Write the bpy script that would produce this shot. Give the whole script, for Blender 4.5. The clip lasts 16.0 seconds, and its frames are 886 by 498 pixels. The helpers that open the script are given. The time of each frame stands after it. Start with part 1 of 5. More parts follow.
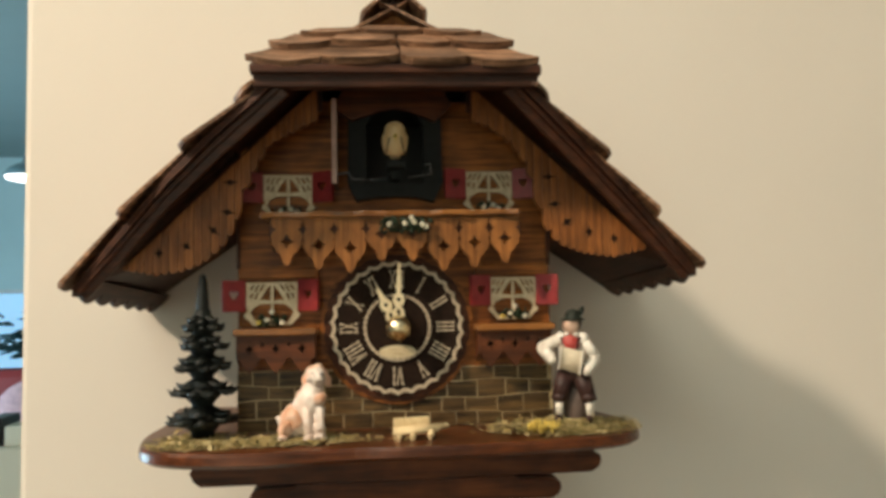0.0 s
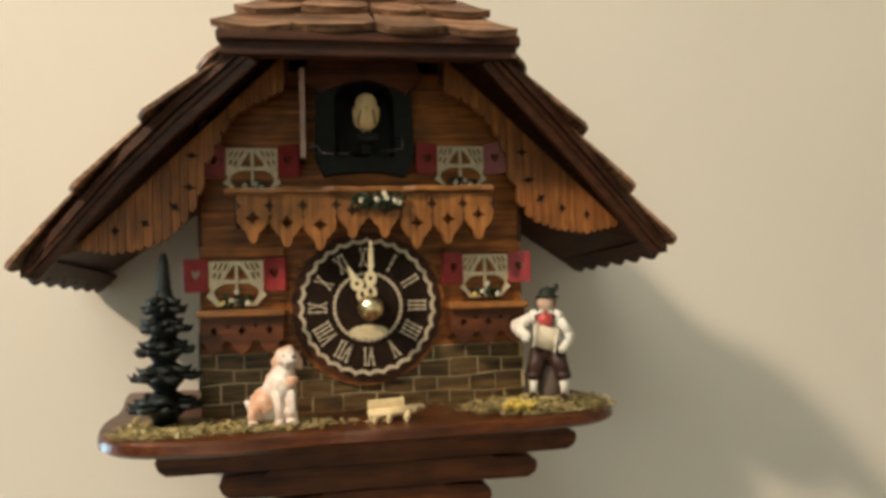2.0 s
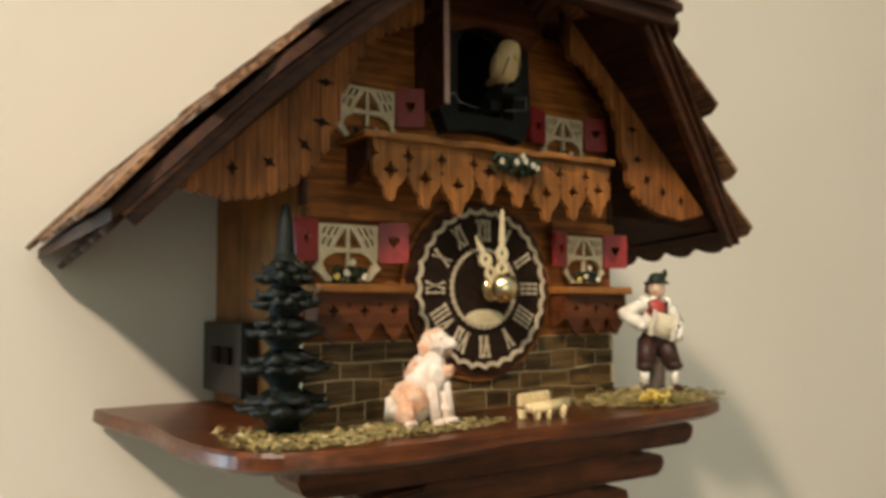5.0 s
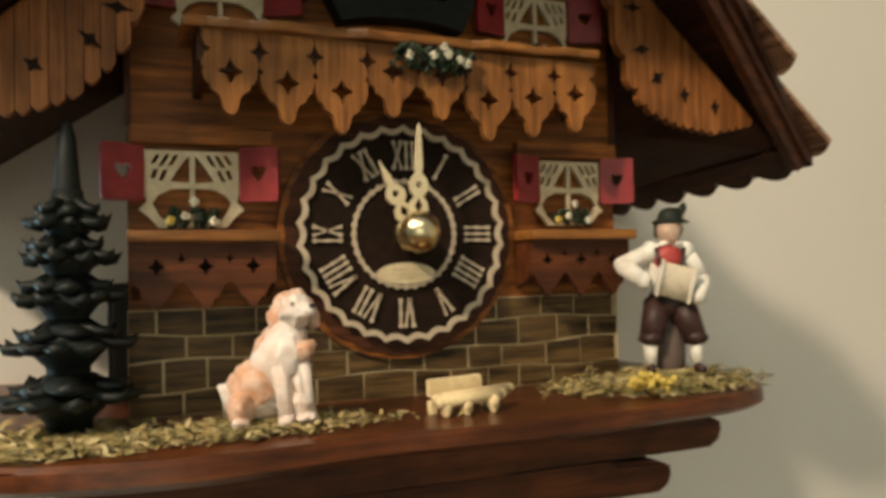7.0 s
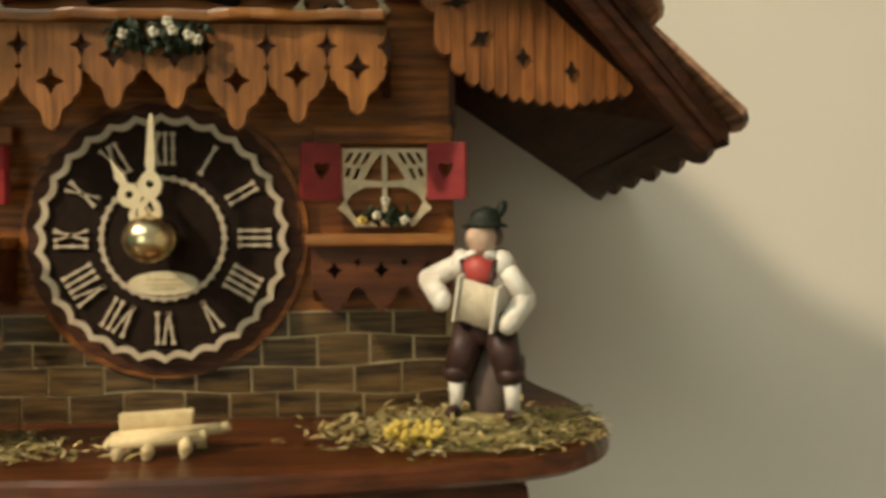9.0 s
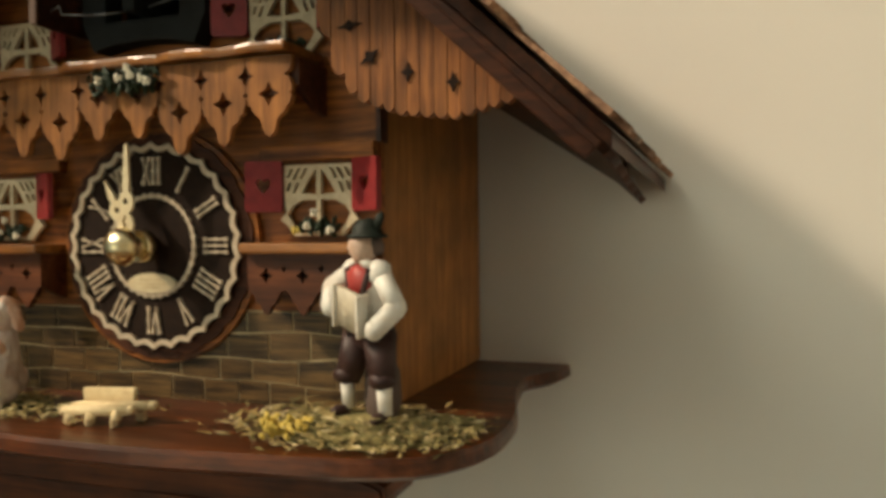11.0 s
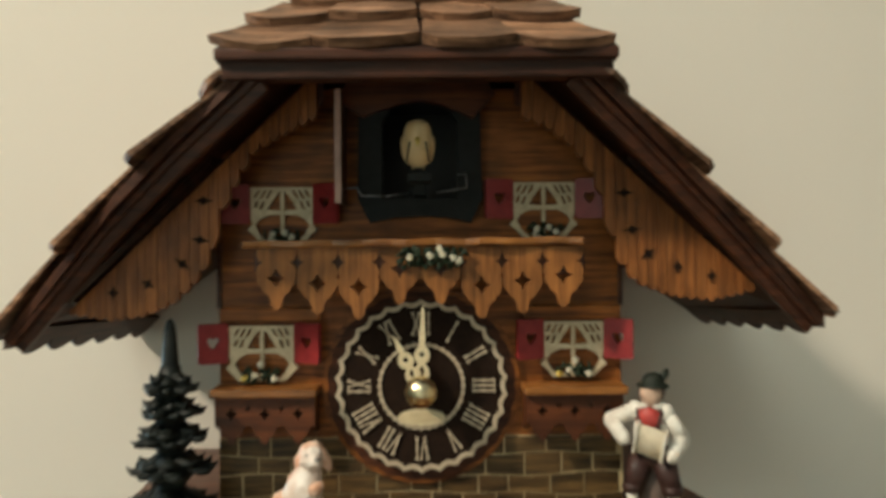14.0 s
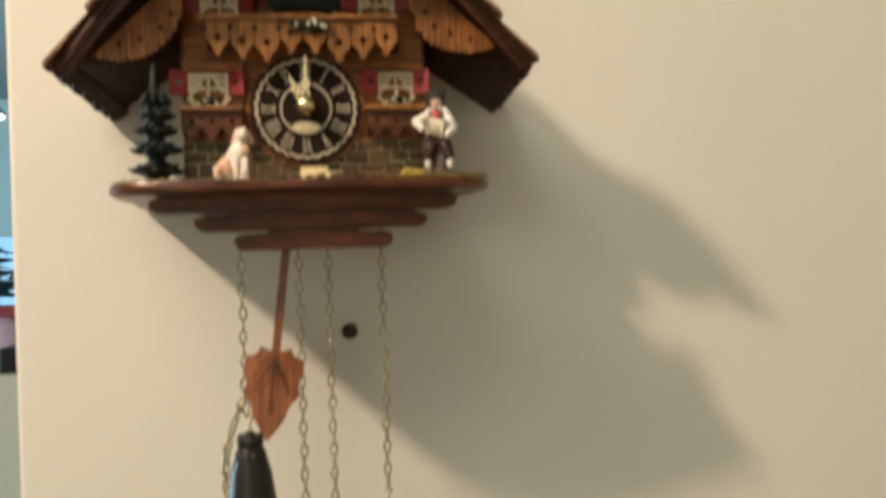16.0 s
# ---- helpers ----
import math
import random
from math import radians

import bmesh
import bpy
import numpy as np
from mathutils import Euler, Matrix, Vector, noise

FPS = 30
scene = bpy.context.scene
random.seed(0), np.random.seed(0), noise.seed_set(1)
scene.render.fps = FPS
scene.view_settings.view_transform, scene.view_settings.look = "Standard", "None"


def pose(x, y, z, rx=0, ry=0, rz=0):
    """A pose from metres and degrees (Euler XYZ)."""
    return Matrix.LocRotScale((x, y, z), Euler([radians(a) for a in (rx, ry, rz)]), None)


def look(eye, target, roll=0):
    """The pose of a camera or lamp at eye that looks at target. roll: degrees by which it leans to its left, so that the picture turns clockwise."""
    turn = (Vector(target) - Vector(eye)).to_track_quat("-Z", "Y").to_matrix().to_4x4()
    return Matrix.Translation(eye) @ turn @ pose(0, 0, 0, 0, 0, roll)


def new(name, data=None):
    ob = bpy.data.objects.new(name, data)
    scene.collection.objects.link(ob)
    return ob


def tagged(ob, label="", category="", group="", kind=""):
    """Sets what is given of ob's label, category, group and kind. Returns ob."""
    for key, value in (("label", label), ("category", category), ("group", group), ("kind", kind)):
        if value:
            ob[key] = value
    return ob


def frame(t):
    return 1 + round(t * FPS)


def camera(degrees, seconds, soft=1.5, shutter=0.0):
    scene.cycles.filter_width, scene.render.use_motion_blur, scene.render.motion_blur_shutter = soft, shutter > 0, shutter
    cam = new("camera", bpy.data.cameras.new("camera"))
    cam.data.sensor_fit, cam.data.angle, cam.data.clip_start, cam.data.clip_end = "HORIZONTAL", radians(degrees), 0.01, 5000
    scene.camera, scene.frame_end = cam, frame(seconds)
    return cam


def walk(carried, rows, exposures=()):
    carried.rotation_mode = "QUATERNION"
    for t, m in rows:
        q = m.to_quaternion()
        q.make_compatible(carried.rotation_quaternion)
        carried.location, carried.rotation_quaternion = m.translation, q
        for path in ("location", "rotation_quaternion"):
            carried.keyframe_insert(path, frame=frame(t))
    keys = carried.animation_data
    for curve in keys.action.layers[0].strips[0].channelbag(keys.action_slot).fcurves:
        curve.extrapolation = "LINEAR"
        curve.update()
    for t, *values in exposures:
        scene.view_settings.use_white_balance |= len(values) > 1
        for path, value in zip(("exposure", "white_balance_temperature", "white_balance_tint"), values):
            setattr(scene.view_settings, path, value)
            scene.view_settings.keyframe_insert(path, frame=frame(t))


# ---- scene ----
cam = camera(59.4, 16.0, soft=3.6, shutter=0.5)
PATH = [
    (0, (-0.014, -0.478, 1.613), (0.181, 1.508, 1.742), -1.1),
    (0.5, (-0.015, -0.474, 1.616), (0.24, 1.508, 1.71), -1.4),
    (1, (-0.02, -0.473, 1.615), (0.267, 1.504, 1.696), -1.4),
    (1.5, (-0.024, -0.473, 1.61), (0.296, 1.501, 1.667), -1.1),
    (2, (-0.033, -0.466, 1.615), (0.343, 1.498, 1.675), -1.5),
    (2.5, (-0.057, -0.453, 1.615), (0.435, 1.485, 1.678), -1.8),
    (2.7, (-0.072, -0.451, 1.62), (0.433, 1.483, 1.675), -1.7),
    (3, (-0.08, -0.443, 1.619), (0.458, 1.482, 1.697), -1.8),
    (3.3, (-0.065, -0.433, 1.629), (0.412, 1.508, 1.701), -0.6),
    (3.5, (-0.058, -0.431, 1.625), (0.363, 1.52, 1.747), -0.7),
    (3.7, (-0.073, -0.423, 1.616), (0.374, 1.52, 1.781), -0.3),
    (5.8, (-0.208, -0.333, 1.582), (1.12, 1.159, 1.691), -1.1),
    (6, (-0.192, -0.339, 1.576), (1.077, 1.204, 1.674), -1.0),
    (6.3, (-0.159, -0.338, 1.568), (1.054, 1.247, 1.698), -1.6),
    (6.5, (-0.131, -0.329, 1.58), (0.969, 1.34, 1.647), -0.8),
    (6.7, (-0.099, -0.323, 1.578), (0.83, 1.442, 1.718), -1.3),
    (7, (-0.074, -0.32, 1.589), (0.668, 1.537, 1.645), -1.3),
    (7.5, (-0.033, -0.31, 1.583), (0.418, 1.638, 1.65), -1.8),
    (8, (0.002, -0.303, 1.592), (0.326, 1.671, 1.614), -1.3),
    (8.5, (0.039, -0.306, 1.588), (0.219, 1.684, 1.653), -1.7),
    (9, (0.058, -0.309, 1.601), (0.194, 1.686, 1.558), -0.5),
    (9.2, (0.067, -0.307, 1.605), (0.16, 1.69, 1.541), -0.2),
    (11.3, (0.172, -0.302, 1.603), (-0.6, 1.543, 1.595), -2.0),
    (11.5, (0.174, -0.309, 1.607), (-0.654, 1.51, 1.666), -2.8),
    (12, (0.153, -0.323, 1.632), (-0.729, 1.471, 1.701), -2.8),
    (12.5, (0.122, -0.315, 1.641), (-0.671, 1.518, 1.745), -2.4),
    (13, (0.058, -0.321, 1.652), (-0.491, 1.602, 1.689), -2.2),
    (13.5, (0.032, -0.331, 1.654), (-0.237, 1.65, 1.7), -1.0),
    (13.7, (0.018, -0.35, 1.652), (-0.096, 1.645, 1.737), -0.8),
    (14, (0.003, -0.392, 1.651), (0.04, 1.608, 1.648), -0.4),
    (14.2, (-0.011, -0.428, 1.638), (0.097, 1.569, 1.634), -0.2),
    (14.5, (-0.019, -0.495, 1.617), (0.182, 1.495, 1.631), -0.3),
    (15, (-0.015, -0.551, 1.594), (0.292, 1.424, 1.662), -0.7),
    (15.2, (-0.004, -0.562, 1.584), (0.299, 1.413, 1.672), -1.2),
    (15.5, (0.008, -0.575, 1.563), (0.309, 1.4, 1.647), -1.4),
    (15.7, (0.014, -0.587, 1.542), (0.301, 1.391, 1.619), -1.3),
    (16, (0.015, -0.598, 1.51), (0.291, 1.382, 1.508), -1.8),
]
EXPOSURE = [(0, -0.02, 6500, 10), (3.7, -0.06, 6420, 9), (6, -0.06, 6500, 9), (7, -0.15, 6550, 9), (8, -0.16, 6650, 6), (9.2, -0.09, 6750, 5), (11.3, -0.02, 6700, 8), (12, 0.0, 6700, 8), (12.5, -0.06, 6600, 7), (13, -0.14, 5500, -3), (13.5, -0.28, 6100, 2), (14, -0.25, 6050, 4), (14.5, -0.04, 6400, 10), (15, -0.02, 6500, 8), (16, 0.06, 6600, 10)]
walk(cam, [(t, look(eye, target, roll)) for t, eye, target, roll in PATH], EXPOSURE)

# ---- world and lights ----
world = bpy.data.worlds.new("world")
scene.world = world
world.use_nodes = True
sky = world.node_tree.nodes.new("ShaderNodeTexSky")
sky.sky_type, sky.sun_disc = "NISHITA", False
sky.sun_elevation, sky.sun_rotation = radians(12), radians(250)
world.node_tree.links.new(sky.outputs[0], world.node_tree.nodes["Background"].inputs[0])
world.node_tree.nodes["Background"].inputs[1].default_value = 0.1


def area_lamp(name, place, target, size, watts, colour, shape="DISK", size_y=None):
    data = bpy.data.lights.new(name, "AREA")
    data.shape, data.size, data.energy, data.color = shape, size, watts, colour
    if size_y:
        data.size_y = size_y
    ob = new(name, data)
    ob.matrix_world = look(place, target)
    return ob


# warm ceiling lamp of the near room, up and to the left of the clock; added fill from behind and overhead; the far
# room's windows
area_lamp("ceiling_lamp_light", (-1.427, -0.985, 2.90), (0.0, -0.1, 1.6), 0.14, 48.5, (1.0, 0.8, 0.6))
# added fill from behind, at a window opening that stays out of view
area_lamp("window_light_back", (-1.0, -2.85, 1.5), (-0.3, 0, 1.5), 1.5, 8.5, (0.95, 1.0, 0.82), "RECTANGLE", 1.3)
# soft overhead fill with no fixture, added to lift the shadows
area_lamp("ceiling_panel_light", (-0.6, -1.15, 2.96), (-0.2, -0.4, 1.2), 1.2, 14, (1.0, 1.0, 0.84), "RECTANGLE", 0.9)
area_lamp("window_light_side", (-4.78, 2.4, 1.0), (-1.5, 3.0, 1.3), 2.3, 178, (0.55, 0.85, 1.0), "RECTANGLE", 1.5)

# ---- materials ----


def material(name, rough=0.6, metal=0.0, coat=0.0):
    m = bpy.data.materials.new(name)
    m.use_nodes = True
    b = m.node_tree.nodes["Principled BSDF"]
    b.inputs["Roughness"].default_value = rough
    b.inputs["Metallic"].default_value = metal
    b.inputs["Coat Weight"].default_value = coat
    b.inputs["Specular IOR Level"].default_value = 0.35
    b.inputs["Coat Roughness"].default_value = 0.25
    return m, m.node_tree, b


def ramp(nt, source, stops):
    r = nt.nodes.new("ShaderNodeValToRGB")
    while len(r.color_ramp.elements) < len(stops):
        r.color_ramp.elements.new(0.5)
    for e, (p, c) in zip(r.color_ramp.elements, stops):
        e.position, e.color = p, (*c, 1)
    nt.links.new(source, r.inputs[0])
    return r.outputs[0]


def coords(nt, scale, shift=True):
    tc = nt.nodes.new("ShaderNodeTexCoord")
    mp = nt.nodes.new("ShaderNodeMapping")
    mp.inputs["Scale"].default_value = scale
    nt.links.new(tc.outputs["Object"], mp.inputs[0])
    if shift:
        oi = nt.nodes.new("ShaderNodeObjectInfo")
        mul = nt.nodes.new("ShaderNodeMath")
        mul.operation, mul.inputs[1].default_value = "MULTIPLY", 13.0
        nt.links.new(oi.outputs["Random"], mul.inputs[0])
        nt.links.new(mul.outputs[0], mp.inputs["Location"])
    return mp.outputs[0]


def noise_tex(nt, vec, scale, detail=4.0, rough=0.6):
    n = nt.nodes.new("ShaderNodeTexNoise")
    n.inputs["Scale"].default_value, n.inputs["Detail"].default_value, n.inputs["Roughness"].default_value = scale, detail, rough
    nt.links.new(vec, n.inputs["Vector"])
    return n.outputs["Fac"]


def mixed(nt, fac, a, b, mode="MIX"):
    m = nt.nodes.new("ShaderNodeMix")
    m.data_type, m.blend_type = "RGBA", mode
    for key, v in ((0, fac), (6, a), (7, b)):
        if isinstance(v, (int, float)):
            m.inputs[key].default_value = v
        elif isinstance(v, tuple):
            m.inputs[key].default_value = (*v, 1)
        else:
            nt.links.new(v, m.inputs[key])
    return m.outputs[2]


def bump(nt, b, height, strength, distance):
    bp = nt.nodes.new("ShaderNodeBump")
    bp.inputs["Strength"].default_value, bp.inputs["Distance"].default_value = strength, distance
    nt.links.new(height, bp.inputs["Height"])
    nt.links.new(bp.outputs[0], b.inputs["Normal"])


def wood(name, dark, light, grain="x", rough=0.45, coat=0.15, fine=1.0, vary=0.35, each=(0.88, 1.08)):
    """Stained wood with long grain along one axis, pores and a slow blotch; each piece a little different."""
    m, nt, b = material(name, rough, 0, coat)
    b.inputs["Specular IOR Level"].default_value = 0.25
    long, cross = 28 * fine, 420 * fine
    sc = {"x": (long, cross, cross), "y": (cross, long, cross), "z": (cross, cross, long)}[grain]
    v = coords(nt, sc)
    g = noise_tex(nt, v, 1.0, 5, 0.65)
    base = ramp(nt, g, [(0.34, dark), (0.52, tuple((p + q) / 2 for p, q in zip(dark, light))), (0.68, light)])
    band = noise_tex(nt, coords(nt, tuple(k * 0.3 for k in sc)), 1.0, 3, 0.55)
    base = mixed(nt, 1.0, base, ramp(nt, band, [(0.34, (0.8, 0.775, 0.75)), (0.66, (1.16, 1.15, 1.12))]), "MULTIPLY")
    blot = noise_tex(nt, coords(nt, (60, 60, 60)), 1.0, 2)
    tone = ramp(nt, blot, [(0.3, (1 - vary,) * 3), (0.7, (1 + vary * 0.4,) * 3)])
    col = mixed(nt, 1.0, base, tone, "MULTIPLY")
    oi = nt.nodes.new("ShaderNodeObjectInfo")
    per = ramp(nt, oi.outputs["Random"], [(0.0, (each[0],) * 3), (1.0, (each[1],) * 3)])
    col = mixed(nt, 1.0, col, per, "MULTIPLY")
    nt.links.new(col, b.inputs["Base Color"])
    bump(nt, b, g, 0.35, 0.0004)
    return m


def paint(name, colour, rough=0.5, second=None, scale=250, coat=0.0, metal=0.0, relief=0.2):
    """A painted or plain surface: a slow change of tone, worn specks and a fine relief."""
    m, nt, b = material(name, rough, metal, coat)
    n = noise_tex(nt, coords(nt, (scale,) * 3), 1.0, 5, 0.65)
    second = second or tuple(c * 0.7 for c in colour)
    nt.links.new(ramp(nt, n, [(0.32, second), (0.62, colour)]), b.inputs["Base Color"])
    bump(nt, b, n, relief, 0.0003)
    return m


def glow(name, colour, strength):
    m = bpy.data.materials.new(name)
    m.use_nodes = True
    b = m.node_tree.nodes["Principled BSDF"]
    b.inputs["Base Color"].default_value = (0.8, 0.8, 0.8, 1)
    b.inputs["Emission Color"].default_value = (*colour, 1)
    b.inputs["Emission Strength"].default_value = strength
    return m


def wall_paint(name, colour):
    m, nt, b = material(name, 0.75)
    v = coords(nt, (1, 1, 1), False)
    fine = noise_tex(nt, v, 420, 3, 0.6)
    slow = noise_tex(nt, v, 2.2, 3, 0.5)
    c = ramp(nt, slow, [(0.3, tuple(k * 0.95 for k in colour)), (0.7, tuple(k * 1.03 for k in colour))])
    nt.links.new(c, b.inputs["Base Color"])
    bump(nt, b, fine, 0.12, 0.0006)
    return m


WALL = wall_paint("cream_wall_paint", (0.733, 0.692, 0.613))
FAR_WALL = wall_paint("pale_blue_grey_paint", (0.58, 0.75, 0.78))
FAR_CEIL = wall_paint("grey_teal_far_ceiling", (0.3, 0.38, 0.38))
CEIL = wall_paint("white_ceiling_paint", (0.78, 0.77, 0.74))
FLOOR = wood("oak_floor", (0.16, 0.09, 0.05), (0.32, 0.2, 0.11), "y", 0.4, 0.1, 0.03)
BOARD = wood("brown_stained_board", (0.105, 0.0295, 0.0048), (0.45, 0.154, 0.028), "x", 0.5, 0.04)
SIDE = wood("honey_side_board", (0.3, 0.12, 0.032), (0.47, 0.208, 0.06), "z", 0.5, 0.1)
DARK = wood("dark_walnut_stain", (0.026, 0.0098, 0.005), (0.088, 0.031, 0.0145), "y", 0.55, 0.06)
DARKX = wood("dark_walnut_trim", (0.03, 0.0105, 0.0052), (0.11, 0.037, 0.0165), "x", 0.5, 0.1)
MAHOG = wood("red_brown_ledge", (0.048, 0.0125, 0.0035), (0.18, 0.052, 0.014), "x", 0.36, 0.24, 0.7)
LOGWOOD = wood("red_brown_log", (0.048, 0.0125, 0.0035), (0.19, 0.056, 0.015), "x", 0.5, 0.06, 0.7, 0.4)
SLAT = wood("light_brown_slat", (0.18, 0.069, 0.018), (0.40, 0.162, 0.044), "z", 0.5, 0.06, 1.5)
VAL = wood("orange_brown_slat", (0.17, 0.058, 0.015), (0.42, 0.158, 0.042), "z", 0.5, 0.06, 1.5, 0.35, (0.8, 1.1))
RIM = wood("dark_dial_rim", (0.034, 0.0105, 0.0042), (0.12, 0.037, 0.0125), "x", 0.65, 0.0)
BOX = wood("red_brown_box", (0.062, 0.0175, 0.006), (0.175, 0.054, 0.017), "x", 0.5, 0.05)
SILL = wood("varnished_sill", (0.18, 0.065, 0.014), (0.42, 0.175, 0.043), "x", 0.32, 0.4)
SHING = wood("weathered_shingle", (0.085, 0.042, 0.023), (0.44, 0.25, 0.148), "x", 0.62, 0.03, 1.0, 0.5, (0.6, 1.25))
BRICK = wood("dark_brick_paint", (0.022, 0.012, 0.0042), (0.19, 0.112, 0.04), "x", 0.55, 0.1, 1.6, 0.3, (0.82, 1.1))
JOINT = paint("tan_joint", (0.66, 0.52, 0.3), 0.7, (0.4, 0.29, 0.15), 130)
CREAM = paint("cream_fretwork", (0.68, 0.56, 0.37), 0.5, (0.5, 0.39, 0.24), 300)
BONE = paint("bone_plastic", (0.72, 0.62, 0.4), 0.35, (0.62, 0.5, 0.3), 300, 0.2)
PALE = paint("pale_dial_print", (0.56, 0.46, 0.33), 0.5, (0.45, 0.35, 0.24), 350)
DIAL = paint("dark_brown_dial", (0.021, 0.0105, 0.0055), 0.75, (0.011, 0.005, 0.003), 300)
RED = paint("red_shutter_paint", (0.27, 0.024, 0.024), 0.42, (0.19, 0.013, 0.015), 220, 0.1)
BLACK = paint("black_plastic", (0.016, 0.014, 0.013), 0.38)
DOOR_GREY = paint("black_door_frame", (0.02, 0.021, 0.02), 0.65)
for dull in (DIAL, DOOR_GREY):
    dull.node_tree.nodes["Principled BSDF"].inputs["Specular IOR Level"].default_value = 0.14
PINKWOOD = paint("pale_door_edge", (0.5, 0.32, 0.26), 0.5)
BRASS = paint("polished_brass", (0.86, 0.76, 0.5), 0.26, (0.8, 0.62, 0.32), 200, 0, 1.0, 0.03)
CHAINMETAL = paint("aged_brass_chain", (0.5, 0.42, 0.27), 0.4, (0.25, 0.19, 0.1), 400, 0, 1.0)
STEEL = paint("steel_wire", (0.32, 0.32, 0.33), 0.4, None, 200, 0, 1.0)
TREE = paint("glossy_dark_green", (0.0055, 0.009, 0.0068), 0.56, (0.003, 0.0045, 0.004), 200, 0.04)
LEAF = paint("dark_leaf", (0.016, 0.03, 0.012), 0.55)
PETAL = paint("white_petal", (0.76, 0.72, 0.58), 0.5, (0.52, 0.47, 0.34), 400)
YELLOW = paint("yellow_petal", (0.7, 0.53, 0.12), 0.55, (0.5, 0.36, 0.07), 300)
SHIRT = paint("white_shirt_enamel", (0.82, 0.79, 0.71), 0.45, (0.68, 0.62, 0.53), 170, 0.1)
PALESTRAW = paint("pale_straw", (0.66, 0.56, 0.32), 0.7, (0.5, 0.4, 0.2), 300)
DARKMOSS = paint("dark_olive_moss", (0.17, 0.15, 0.06), 0.85, (0.09, 0.08, 0.032), 300)
STRAW = paint("straw_moss", (0.54, 0.42, 0.17), 0.75, (0.26, 0.19, 0.075), 300)
MOSS = paint("olive_moss", (0.33, 0.28, 0.11), 0.8, (0.14, 0.105, 0.04), 300)
WHITE = paint("white_enamel", (0.78, 0.71, 0.64), 0.45, (0.62, 0.46, 0.37), 170, 0.1)
TAN = paint("tan_enamel", (0.6, 0.31, 0.18), 0.5, (0.74, 0.56, 0.44), 190, 0.1)
SKIN = paint("pale_beige_enamel", (0.66, 0.46, 0.34), 0.5)
BROWN = paint("dark_brown_enamel", (0.05, 0.022, 0.018), 0.5, (0.03, 0.014, 0.012))
GREEN = paint("dark_green_enamel", (0.013, 0.019, 0.0115), 0.65)
SCARLET = paint("scarlet_enamel", (0.42, 0.055, 0.045), 0.45)
PALEBOX = paint("ivory_enamel", (0.7, 0.63, 0.48), 0.5, (0.55, 0.48, 0.35), 260)
GREY = paint("grey_stone_enamel", (0.12, 0.085, 0.07), 0.7)
BENCH = paint("pale_raw_wood", (0.76, 0.62, 0.36), 0.6, (0.62, 0.46, 0.24), 260)
BIRD = paint("ivory_bird_paint", (0.7, 0.52, 0.28), 0.4, (0.6, 0.42, 0.2), 120)
LEAFPEND = wood("pendulum_wood", (0.18, 0.055, 0.02), (0.34, 0.12, 0.045), "z", 0.42, 0.25)
SCREW = paint("rusty_screw", (0.035, 0.02, 0.014), 0.5)

# ---- building helpers ----


def thing(name, place, label, category, group="", kind=""):
    ob = new(name)
    ob.empty_display_size = 0.01
    ob.matrix_basis = Matrix.Translation(place)
    return tagged(ob, label, category, group, kind)


def part(name, bm, mat, parent=None, label="", smooth=False):
    """Links a bmesh in world places as one mesh object under a thing or a part."""
    bmesh.ops.recalc_face_normals(bm, faces=bm.faces[:])
    me = bpy.data.meshes.new(name)
    bm.to_mesh(me)
    bm.free()
    for m in mat if isinstance(mat, (list, tuple)) else [mat]:
        me.materials.append(m)
    if smooth:
        me.polygons.foreach_set("use_smooth", [True] * len(me.polygons))
    ob = new(name, me)
    hang(ob, parent)
    return tagged(ob, label)


def hang(ob, parent):
    if parent:
        m = Matrix.Identity(4)
        p = parent
        while p:
            m = p.matrix_basis @ m if p.parent is None else p.matrix_parent_inverse @ p.matrix_basis @ m
            p = p.parent
        ob.parent = parent
        ob.matrix_parent_inverse = m.inverted()


def piece(name, me, m, parent):
    """An object on shared mesh data, at the pose m in the world."""
    ob = new(name, me)
    hang(ob, parent)
    ob.matrix_basis = m
    return ob


def box(bm, x0, x1, y0, y1, z0, z1, bevel=0.0, index=0):
    made = bmesh.ops.create_cube(bm, size=1)["verts"]
    for v in made:
        v.co = Vector(((x0 + x1) / 2 + v.co.x * (x1 - x0), (y0 + y1) / 2 + v.co.y * (y1 - y0), (z0 + z1) / 2 + v.co.z * (z1 - z0)))
    if bevel:
        edges = list({e for v in made for e in v.link_edges})
        out = bmesh.ops.bevel(bm, geom=edges, offset=bevel, segments=2, affect="EDGES", profile=0.6)
        for f in out["faces"]:
            f.material_index = index
    if index:
        for v in made:
            if v.is_valid:
                for f in v.link_faces:
                    f.material_index = index
    return bm


def one_box(name, x0, x1, y0, y1, z0, z1, mat, parent, label="", bevel=0.0004):
    return part(name, box(bmesh.new(), x0, x1, y0, y1, z0, z1, bevel), mat, parent, label)


def plate_bm(outline, holes, y0, y1, bm=None):
    """A flat piece with real holes: outlines in x and z, from depth y0 (front) to y1."""
    bm = bm or bmesh.new()
    edges = []
    for loop in (outline, *holes):
        vs = [bm.verts.new((x, y0, z)) for x, z in loop]
        edges += [bm.edges.new((a, b)) for a, b in zip(vs, vs[1:] + vs[:1])]
    fill = bmesh.ops.triangle_fill(bm, use_beauty=True, use_dissolve=False, edges=edges)
    faces = [g for g in fill["geom"] if isinstance(g, bmesh.types.BMFace)]
    ext = bmesh.ops.extrude_face_region(bm, geom=faces)
    for v in ext["geom"]:
        if isinstance(v, bmesh.types.BMVert):
            v.co.y = y1
    return bm


